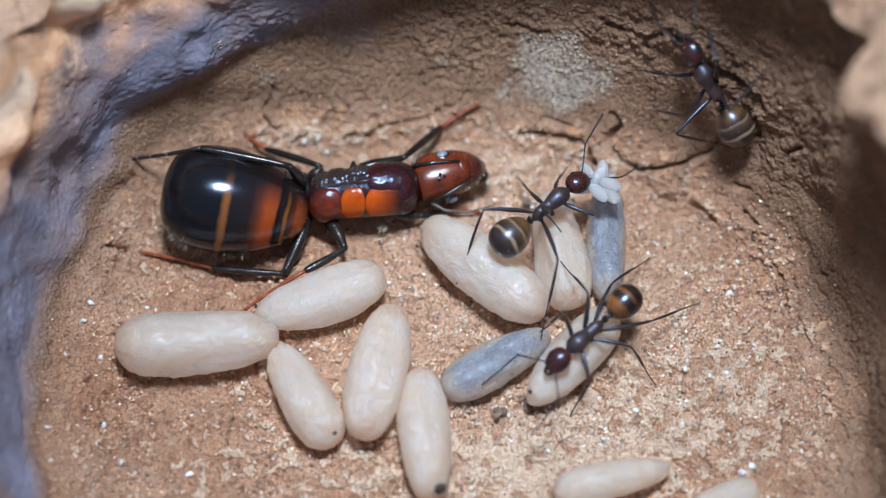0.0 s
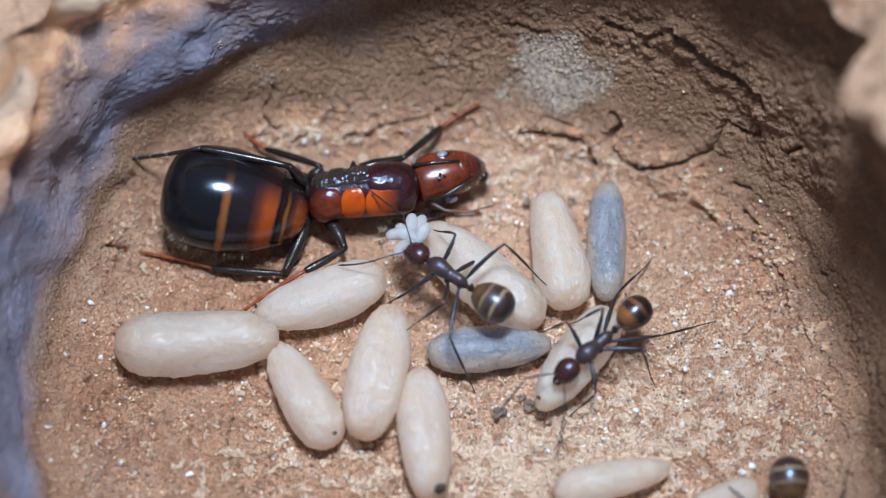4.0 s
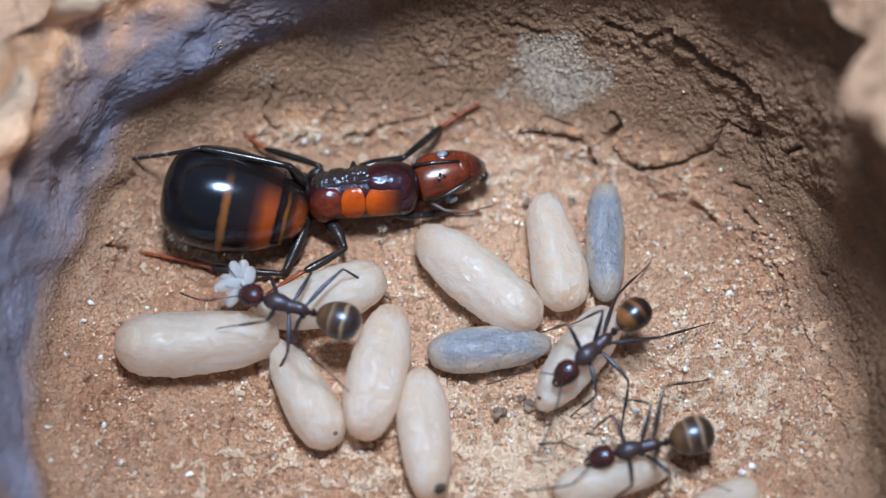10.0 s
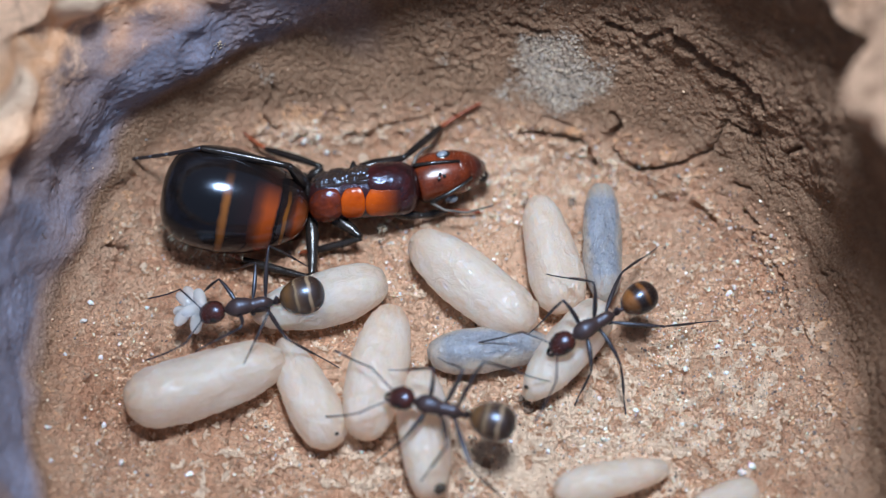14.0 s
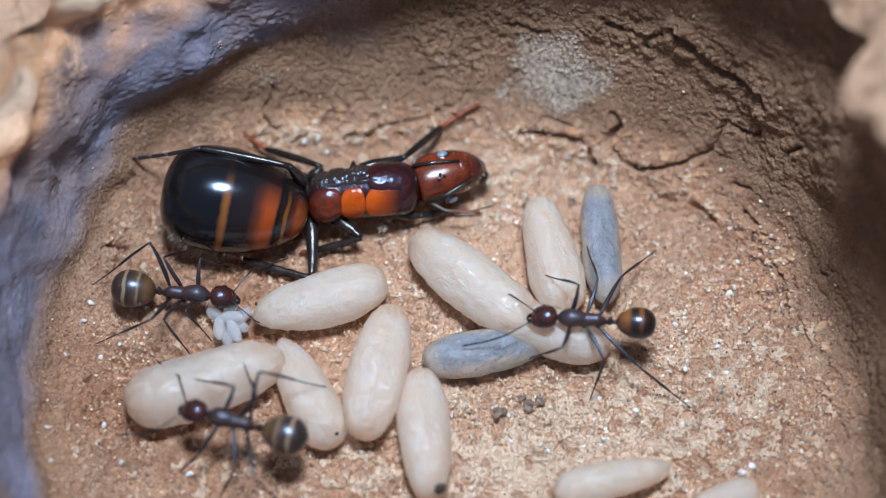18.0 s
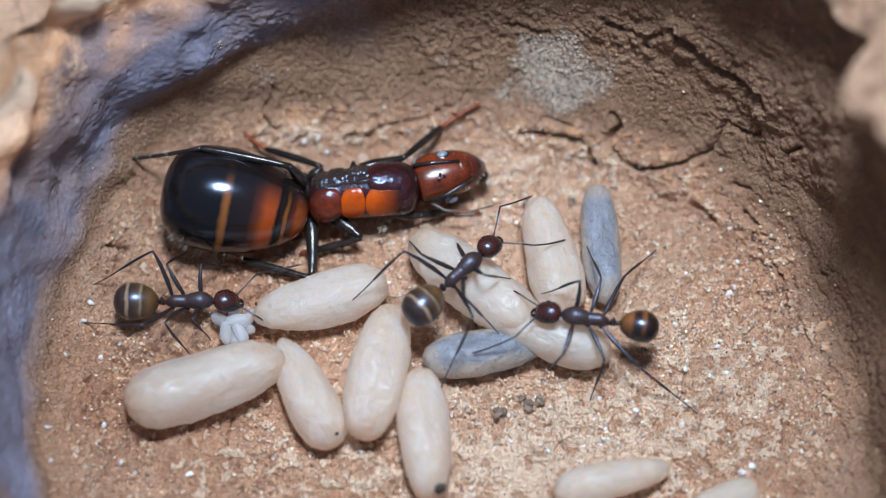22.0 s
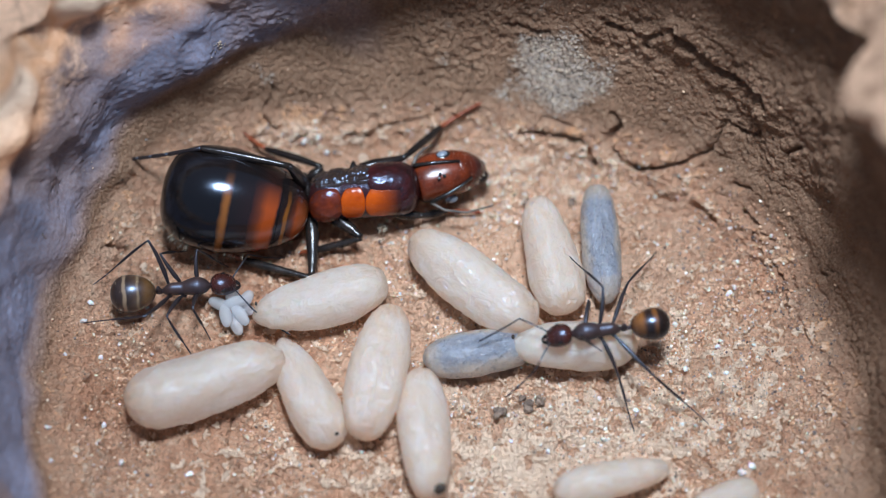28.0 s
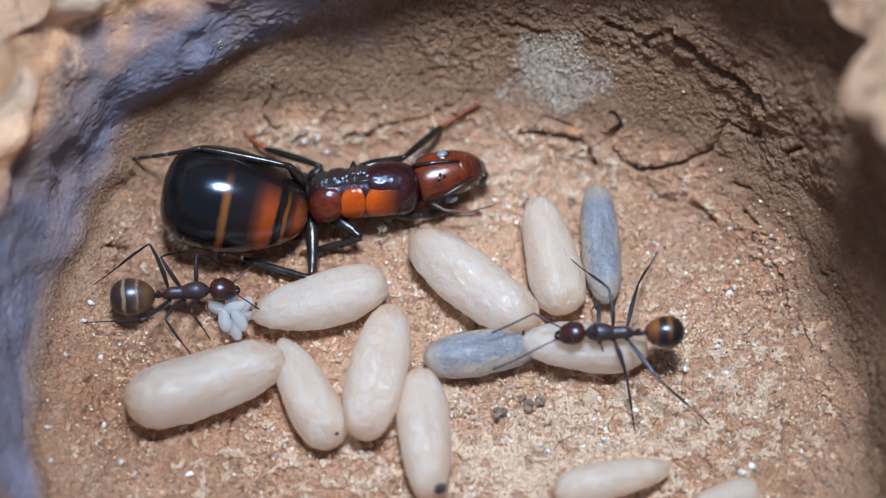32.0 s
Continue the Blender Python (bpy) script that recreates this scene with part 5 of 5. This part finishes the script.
ROVER_ROWS = [
    (0, mm(12.30, 6.21, 5.84, -56, -42, 134)), (0.2, mm(10.92, 6.74, 5.41, -62, -7, 151)), (0.4, mm(6.38, 8.12, 4.31, -58, 8, 165)),
    (0.6, mm(6.56, 7.98, 4.06, -54, 8, 163)), (0.7, mm(9.19, 7.56, 5.30, -38, -56, 116)), (0.8, mm(11.92, 6.14, 4.82, 44, -57, 13)),
    (1, mm(14.76, 3.45, 4.06, 56, -38, -29)), (1.2, mm(15.32, 1.88, 2.48, 52, -2, -50)), (1.5, mm(16.20, 0.14, 1.83, 42, 2, -54)),
    (1.8, mm(17.54, -1.20, 2.54, 49, -14, -51)), (2, mm(18.86, -2.31, 4.43, 58, -36, -50)), (2.2, mm(17.75, -2.40, 1.74, 40, 6, -65)),
    (2.4, mm(16.66, -2.83, 0.78, 27, 8, -75)), (3, mm(15.82, -3.83, 0.14, 15, 8, -79)), (3.2, mm(16.43, -5.26, 0.17, 20, 1, -72)),
    (3.5, mm(15.57, -10.25, -0.04, 0, 3, -83)), (4.2, mm(14.99, -14.35, 0.80, 0, 0, -88)), (4.6, mm(16.67, -13.92, 0.80, 0, 0, 0)),
    (5, mm(16.93, -11.57, 0.05, -9, -4, 61)), (5.5, mm(17.58, -9.39, 0.17, -7, -9, 65)), (6, mm(19.69, -8.34, 1.53, -6, -35, 37)),
    (6.3, mm(18.98, -6.92, 1.39, -22, -27, 71)), (6.5, mm(16.67, -7.65, -0.04, -10, -2, 92)), (7, mm(13.03, -8.39, -0.23, -11, 0, 159)),
    (7.5, mm(13.28, -10.06, 0.03, -11, -1, -140)), (8, mm(13.90, -9.85, -0.07, 4, 0, -121)), (8.5, mm(13.67, -9.72, -0.12, 0, 4, -124)),
    (9, mm(12.28, -9.64, -0.03, -4, -3, -147)), (9.5, mm(11.60, -9.54, 0.40, 0, 0, 194)), (10, mm(8.54, -10.35, 0.50, 0, 0, 194)),
    (10.5, mm(7.51, -9.89, 0.50, 0, 0, 180)), (11, mm(7.99, -9.92, 0.50, 0, 0, 182)), (11.5, mm(7.10, -9.16, 0.40, 0, 0, 174)), (12, mm(6.92, -8.60, 0.30, 0, 0, 166)),
    (12.5, mm(6.65, -8.84, 0.30, 0, 0, 176)), (13, mm(6.36, -10.70, 0.80, 0, 0, 196)), (13.5, mm(2.58, -10.48, 1.20, 0, 0, 183)), (14, mm(-0.13, -8.87, 1.50, 0, 0, 165)),
    (14.5, mm(-1.47, -9.33, 1.50, 0, 0, 180)), (15.5, mm(-4.99, -8.97, 1.30, 0, 0, 186)), (16.5, mm(-8.25, -8.90, 1.50, 0, 0, 192)),
    (17, mm(-8.63, -9.36, 1.30, 0, 0, 206)), (17.5, mm(-7.75, -11.11, 1.30, 0, 0, 246)), (17.8, mm(-8.35, -10.39, 1.30, 0, 0, 187)),
    (18, mm(-9.11, -9.39, 1.30, 0, 0, 165)), (18.5, mm(-10.00, -8.80, 1.50, 0, 0, 171)), (19, mm(-12.08, -10.03, 1.20, 0, 0, 198)),
    (19.5, mm(-11.10, -9.49, 1.00, 0, 0, 182)), (20, mm(-7.10, -10.08, 1.30, 0, 0, 259)), (20.3, mm(-3.93, -9.18, 1.40, 0, 0, 336)),
    (20.5, mm(-1.82, -7.43, 1.50, 0, 0, 367)), (21, mm(-1.62, -5.36, 1.50, 0, 0, 425)), (21.5, mm(0.07, -2.80, 1.50, 0, 0, 407)), (22, mm(0.85, -2.35, 1.50, 0, 0, 404)),
    (22.5, mm(0.75, -2.80, 1.50, 0, 0, 407)), (23, mm(3.94, -0.33, 1.70, 0, 0, 409)), (23.5, mm(9.75, 1.41, 1.00, 0, 0, 366)), (24, mm(15.00, -2.85, 0.21, 21, -2, -47)),
    (24.5, mm(14.65, -10.22, -0.07, 3, 2, -69)), (25, mm(17.00, -14.79, 0.96, 22, -20, -81)), (25.5, mm(17.18, -17.22, 0.20, 0, 0, 292)),
    (26.5, mm(17.72, -19.15, 0.20, 0, 0, 292)), (32, mm(17.71, -19.27, 0.20, 0, 0, 292)),
]

BROOD_ROWS = {
    'broad': [(0, mm(-10.96, -5.24, 1.38, 0, 0, 3)), (10, mm(-10.96, -5.24, 1.38, 0, 0, 3)), (10.5, mm(-10.51, -7.16, 1.38, 0, 0, 17)), (32, mm(-10.47, -7.17, 1.38, 0, 0, 18))],
    'lying': [(0, mm(-5.59, -2.97, 1.13, 0, 0, 20)), (9.6, mm(-5.59, -2.97, 1.13, 0, 0, 20)), (10.6, mm(-5.56, -3.02, 1.13, 0, 0, 17)), (32, mm(-5.55, -3.06, 1.13, 0, 0, 16))],
    'slim': [(0, mm(-6.21, -7.50, 1.01, 0, 0, -61)), (9.6, mm(-6.21, -7.50, 1.01, 0, 0, -61)), (10.6, mm(-6.02, -7.46, 1.01, 0, 0, -64)), (32, mm(-6.02, -7.46, 1.01, 0, 0, -64))],
    'upright': [(0, mm(-2.91, -6.58, 1.21, 0, 0, -100)), (32, mm(-2.91, -6.58, 1.21, 0, 0, -100))],
    'plugged': [(0, mm(-0.82, -9.41, 1.03, 0, 0, -85)), (32, mm(-0.82, -9.41, 1.03, 0, 0, -85))],
    'slanting': [(0, mm(1.83, -1.61, 1.29, 0, 0, -39)), (1.6, mm(1.83, -1.61, 1.29, 0, 0, -39)), (3, mm(1.70, -1.96, 1.29, 0, 0, -40)), (9.7, mm(1.70, -1.96, 1.29, 0, 0, -40)), (10.4, mm(1.30, -2.31, 1.29, 0, 0, -39)), (32, mm(1.30, -2.27, 1.29, 0, 0, -38))],
    'small': [(0, mm(5.27, -0.58, 1.13, 0, 0, -82)), (1.6, mm(5.27, -0.58, 1.13, 0, 0, -82)), (3, mm(5.18, -0.58, 1.13, 0, 0, -81)), (9.7, mm(5.14, -0.58, 1.13, 0, 0, -80)), (10.4, mm(4.91, -0.74, 1.13, 0, 0, -79)), (32, mm(4.87, -0.84, 1.13, 0, 0, -78))],
    'grey_up': [(0, mm(7.48, -0.02, 0.81, 0, 0, -93)), (9.7, mm(7.52, -0.01, 0.81, 0, 0, -93)), (10.4, mm(7.31, -0.07, 0.81, 0, 0, -91)), (14.5, mm(7.31, -0.07, 0.81, 0, 0, -91)), (16.5, mm(7.25, -0.15, 0.81, 0, 0, -88)), (32, mm(7.24, -0.15, 0.81, 0, 0, -88))],
    'grey_low': [(0, mm(2.36, -6.02, 0.91, 0, 0, 31)), (0.3, mm(2.36, -6.02, 0.91, 0, 0, 31)), (0.8, mm(2.05, -5.32, 0.91, 0, 0, 5)), (14.5, mm(2.08, -5.37, 0.91, 0, 0, 6)), (16.5, mm(1.85, -5.50, 0.91, 0, 0, 9)), (32, mm(1.89, -5.50, 0.91, 0, 0, 9))],
    'tended': [(0, mm(5.71, -5.82, 1.11, 0, 0, 49)), (0.6, mm(5.65, -6.02, 1.11, 0, 0, 45)), (1.6, mm(5.65, -6.02, 1.11, 0, 0, 45)), (2.5, mm(5.87, -5.92, 1.11, 0, 0, 54)), (10.3, mm(5.90, -5.92, 1.11, 0, 0, 55)), (11, mm(5.15, -5.55, 1.11, 0, 0, 52)), (12.5, mm(5.27, -5.62, 1.11, 0, 0, 53)), (13, mm(6.37, -6.15, 1.11, 0, 0, 60)), (13.5, mm(5.52, -5.69, 1.11, 0, 0, 52)), (14.5, mm(5.43, -5.48, 1.11, 0, 0, 52)), (16.4, mm(6.24, -6.18, 1.11, 0, 0, 57)), (17, mm(5.88, -5.39, 1.11, 0, 0, -11)), (17.6, mm(4.66, -4.51, 1.11, 0, 0, -18)), (22, mm(4.73, -4.71, 1.11, 0, 0, -20)), (22.5, mm(6.14, -6.04, 1.11, 0, 0, 40)), (23, mm(5.99, -6.16, 1.11, 0, 0, 54)), (24, mm(6.52, -6.09, 1.11, 0, 0, 56)), (25, mm(7.40, -5.95, 1.11, 0, 0, 70)), (25.5, mm(6.71, -6.09, 1.11, 0, 0, 59)), (27, mm(5.72, -5.02, 1.11, 0, 0, 8)), (28, mm(5.77, -5.23, 1.11, 0, 0, 1)), (31, mm(5.96, -5.26, 1.11, 0, 0, -1)), (32, mm(6.21, -5.27, 1.11, 0, 0, -4))],
    'blurred': [(0, mm(7.35, -11.48, 0.79, 0, 0, 13)), (32, mm(7.35, -11.48, 0.79, 0, 0, 13))],
    'corner': [(0, mm(12.30, -12.36, 0.74, 0, 0, 19)), (32, mm(12.30, -12.36, 0.74, 0, 0, 19))],
}



def higher(rows, low, high, by):
    """Rows between two heights, moved up by some millimetres along the line of sight to the eye."""
    out = []
    for t, m in rows:
        m = m.copy()
        if low <= m.translation.z / MM <= high:
            way = Vector(EYE) - m.translation
            m.translation += way * (by * MM / way.z)
        out.append((t, m))
    return out


# on the brood the ants stand high on their legs
NURSE_ROWS, KEEPER_ROWS, ROVER_ROWS = higher(NURSE_ROWS, 1.25, 1.9, 0.55), higher(KEEPER_ROWS, 1.0, 1.3, 0.35), higher(ROVER_ROWS[:30], 9, 9, 0) + higher(ROVER_ROWS[30:], 0.9, 1.8, 0.35)

# where feet stand over a time: leg, side, from, to, place
KEEPER_HOLDS = []
KEEPER_HOLDS.append(("hind", -1, 0, 32, 10.16, 0.43))
KEEPER_HOLDS.append(("hind", 1, 0, 2.2, 11.80, -2.68))
KEEPER_HOLDS.append(("hind", 1, 2.4, 16, 12.55, -3.60))
KEEPER_HOLDS.append(("hind", 1, 16.8, 24.8, 11.56, -8.25))
KEEPER_HOLDS.append(("hind", 1, 26, 32, 11.97, -8.71))
KEEPER_HOLDS.append(("middle", 1, 0, 4, 9.54, -6.72))
KEEPER_HOLDS.append(("middle", 1, 4.5, 12.4, 7.93, -9.03))
KEEPER_HOLDS.append(("middle", 1, 12.7, 16.2, 8.20, -8.44))
KEEPER_HOLDS.append(("middle", 1, 17.3, 22.1, 6.51, -7.72))
KEEPER_HOLDS.append(("middle", 1, 22.4, 25.5, 6.47, -7.56))
KEEPER_HOLDS.append(("middle", 1, 26.5, 32, 8.58, -9.16))
KEEPER_HOLDS.append(("middle", -1, 0, 2.2, 5.29, -1.66))
KEEPER_HOLDS.append(("middle", -1, 2.5, 10.4, 5.72, -4.40))
KEEPER_HOLDS.append(("middle", -1, 10.6, 16.4, 4.67, -2.22))
KEEPER_HOLDS.append(("middle", -1, 17.2, 22.1, 6.57, -0.48))
KEEPER_HOLDS.append(("middle", -1, 22.4, 25.8, 5.08, -2.58))
KEEPER_HOLDS.append(("middle", -1, 26.5, 32, 5.72, -1.32))
KEEPER_HOLDS.append(("fore", -1, 0, 10.3, 4.33, -4.77))
KEEPER_HOLDS.append(("fore", -1, 26.5, 32, 6.72, -3.11))
KEEPER_HOLDS.append(("fore", 1, 26.5, 32, 7.08, -5.91))
NURSE_HOLDS = []
NURSE_HOLDS.append(("fore", 1, 0, 0.9, 6.08, 4.94))
NURSE_HOLDS.append(("middle", 1, 0, 0.9, 3.39, 3.87))
NURSE_HOLDS.append(("hind", 1, 0, 1, 0.61, -2.39))
NURSE_HOLDS.append(("fore", -1, 0, 0.9, 6.80, 1.43))
NURSE_HOLDS.append(("middle", -1, 0, 1, 5.34, -0.21))
NURSE_HOLDS.append(("hind", -1, 0, 1, 4.36, -5.17))
NURSE_HOLDS.append(("hind", -1, 5.4, 8.1, 5.34, -3.08))
NURSE_HOLDS.append(("hind", 1, 5.4, 8.3, 1.65, -6.60))
NURSE_HOLDS.append(("middle", -1, 5.4, 8, 1.05, -0.72))
NURSE_HOLDS.append(("middle", 1, 5.4, 8.2, -2.29, -6.40))
NURSE_HOLDS.append(("hind", 1, 17.8, 32, -15.98, -2.16))
NURSE_HOLDS.append(("middle", 1, 17.6, 32, -11.79, -0.06))
NURSE_HOLDS.append(("fore", 1, 17.8, 32, -9.85, -0.92))
NURSE_HOLDS.append(("hind", -1, 17.8, 32, -16.23, -4.01))
NURSE_HOLDS.append(("middle", -1, 17.8, 32, -11.12, -5.70))
NURSE_HOLDS.append(("fore", -1, 17.8, 32, -10.54, -4.54))

# ---- the brood on the floor ----
BROOD = {
    "broad": cocoon("large cream silk cocoon lying on the clay floor", SILK_PALE, 7.3, 3.0, 1, (0.15, 1, 0.15, 0.55), -0.22),
    "lying": cocoon("cream silk cocoon beside the queen", SILK_PALE, 6.3, 2.4, 2, (0.10, -1, 0.45, 0.35)),
    "slim": cocoon("slender cream silk cocoon on the clay floor", SILK, 5.7, 2.15, 3, (0.10, 1, 0.3, 0.6), 0.2),
    "upright": cocoon("plump wrinkled cream silk cocoon on the clay floor", SILK, 6.5, 2.55, 4, None),
    "plugged": cocoon("cream silk cocoon with a black plug at its end", SILK, 6.1, 2.2, 5, (0.30, 1, 0.45, 0.45), 0.06),
    "slanting": cocoon("long cream silk cocoon in the middle of the brood", SILK_PALE, 7.1, 2.7, 6),
    "small": cocoon("cream silk cocoon beside a grey one", SILK, 5.9, 2.4, 7),
    "grey_up": cocoon("grey-blue translucent cocoon beside a cream one", SILK_GREY, 5.9, 1.75, 8, None, -0.05),
    "grey_low": cocoon("grey-blue cocoon lying on the clay floor", SILK_GREY, 5.6, 1.95, 9, None, -0.28),
    "tended": cocoon("cream silk cocoon held under a worker ant", SILK_PALE, 5.9, 2.25, 10, (0.11, -1, 0.2, 0.55)),
    "blurred": cocoon("pale silk cocoon near the chamber edge", SILK, 5.2, 1.7, 11, None, -0.2),
    "corner": cocoon("small pale cocoon near the chamber edge", SILK, 3.0, 1.55, 12),
}

nurse = Worker("dark brown worker ant carrying a clump of eggs")
keeper = Worker("dark brown worker ant standing over a cocoon", "keeper_gaster", "dark gaster with an amber front")
rover = Worker("dark brown worker ant roaming the chamber")
eggs = egg_cluster()


def between(rows, t):
    """The pose at a time between rows, moving evenly."""
    for (t0, a), (t1, b) in zip(rows, rows[1:]):
        if t <= t1:
            f = (t - t0) / (t1 - t0)
            f = f * f * (3 - 2 * f)
            return a.lerp(b, max(f, 0.0))
    return rows[-1][1]


def support(x, y, t):
    """Height of what a foot finds at a place: floor or the back of a cocoon."""
    z = float(floor_z(x, y))
    for name, rows in BROOD_ROWS.items():
        m = between(rows, t)
        p = m.inverted() @ Vector((x * MM, y * MM, m.translation.z))
        l, w = SIZE[name]
        e = (abs(p.x) / MM / (l / 2)) ** 2.5 + (p.y / MM / (w / 2)) ** 2
        if e < 1:
            z = max(z, m.translation.z / MM + 0.46 * w * math.sqrt(1 - e))
    return z


def extent(thing):
    """Length and width of a cocoon's silk case, in millimetres."""
    case = next(c.data for c in thing.children if c.name.startswith("silk_case"))
    xs, ys = [v.co.x for v in case.vertices], [v.co.y for v in case.vertices]
    return (max(xs) - min(xs)) / MM, (max(ys) - min(ys)) / MM


SIZE = {n: extent(ob) for n, ob in BROOD.items()}


def gait(ant, rows, step=0.1, seconds=32.0, holds=()):
    """Feet stay where they stand until the trunk has moved on, then swing to a new place; left and right in turn.
    holds: (leg, side, from, to, x, y): where a foot stands over a time."""
    planted, tracks = {}, {key: [] for key in ant.legs}
    order = [("fore", 1), ("middle", -1), ("hind", 1), ("fore", -1), ("middle", 1), ("hind", -1)]

    def home(key, m):
        x, y = STANCE[key]
        p = m @ Vector((x * MM, y * MM, 0))
        steep = m.to_3x3().col[2].z < 0.95
        return p.x / MM, p.y / MM, (p.z / MM if steep else None)
    count = int(round(seconds / step))
    for i in range(count + 1):
        t = i * step
        m, ahead = between(rows, t), between(rows, t + 2.0 * step)
        swinging = 0
        for key in order:
            want = home(key, ahead)
            fixed = [h for h in holds if h[0] == key[0] and h[1] == key[1] and h[2] <= t <= h[3]]
            lift = 0.0
            if fixed:
                want = (*fixed[0][4:6], None)
            leg = ant.legs[key]
            hip = m @ (leg.root * MM) / MM
            far, most = math.hypot(want[0] - hip.x, want[1] - hip.y), 0.88 * (leg.f + leg.s)
            if far > most:
                want = (hip.x + (want[0] - hip.x) * most / far, hip.y + (want[1] - hip.y) * most / far, want[2])
            if key not in planted:
                planted[key] = want
            off = math.hypot(want[0] - planted[key][0], want[1] - planted[key][1])
            if off > (0.05 if fixed else 0.95) and (swinging < 3 or off > 1.8):
                planted[key] = (planted[key][0] + (want[0] - planted[key][0]) * 0.8, planted[key][1] + (want[1] - planted[key][1]) * 0.8, want[2]) if off > 0.3 else want
                lift = min(0.35, off * 0.3)
                swinging += 1
            x, y, z = planted[key]
            z = support(x, y, t) if z is None else z
            foot = m.inverted() @ Vector((x * MM, y * MM, (z + lift) * MM))
            tracks[key].append((t, ant.legs[key].solve(foot / MM)))
    for key, poses in tracks.items():
        thin = [p for k, p in enumerate(poses) if k in (0, len(poses) - 1) or not (same(poses[k - 1], p) and same(p, poses[k + 1]))]
        walk(ant.legs[key].femur, [(t, a) for t, (a, b) in thin])
        walk(ant.legs[key].tibia, [(t, b) for t, (a, b) in thin])


def same(p, q):
    return all(abs(u - v) < 1e-5 for a, b in zip(p[1], q[1]) for ru, rv in zip(a, b) for u, v in zip(ru, rv))


def feelers(ant, seed, still=()):
    """The antennae feel about, each in its own time."""
    rng = random.Random(seed)
    for s, (scape, flagellum) in ant.scapes.items():
        t, rows, tips = 0.0, [], []
        while True:
            t = min(t, 32.0)
            a, b = rng.uniform(28, 62), rng.uniform(-18, 6)
            rows.append((t, mm(0.36, 0.16 * s, 0.10, 0, b, a * s)))
            tips.append((t, mm(1.5, 0, 0, 0, rng.uniform(15, 40), rng.uniform(-55, -5) * s)))
            if t >= 32.0:
                break
            t += rng.uniform(0.5, 1.3)
        walk(scape, rows)
        walk(flagellum, tips)


def motions():
    for name, rows in BROOD_ROWS.items():
        walk(BROOD[name], rows)
    for ant, rows, seed, holds in ((nurse, NURSE_ROWS, 1, NURSE_HOLDS), (keeper, KEEPER_ROWS, 2, KEEPER_HOLDS), (rover, ROVER_ROWS, 3, ())):
        walk(ant.ob, rows)
        gait(ant, rows, holds=holds)
        feelers(ant, seed)
    front, under = mm(2.2, -0.35, BODY_Z - 0.55), mm(1.75, -0.75, 0.40)
    walk(eggs, [(t, m @ (front if t < 16 else under)) for t, m in NURSE_ROWS])
    # the queen draws in two of her legs
    for key, knee, foot in (("hind_lower", (-5.96, -1.06, 0.80), (-9.18, -0.78, 0.50)), ("middle_lower", (-3.86, 0.33, 1.20), (-5.82, -0.29, 0.50))):
        leg = queen_legs[key]
        home = Vector((-4.6, 1.9, 0.0))
        before = (leg.femur.matrix_basis.copy(), leg.tibia.matrix_basis.copy())
        after = leg.solve(Vector(foot) - home, Vector(knee) - home - leg.root)
        walk(leg.femur, [(0.0, before[0]), (10.2, before[0]), (11.2, after[0]), (32.0, after[0])])
        walk(leg.tibia, [(0.0, before[1]), (10.2, before[1]), (11.2, after[1]), (32.0, after[1])])


motions()
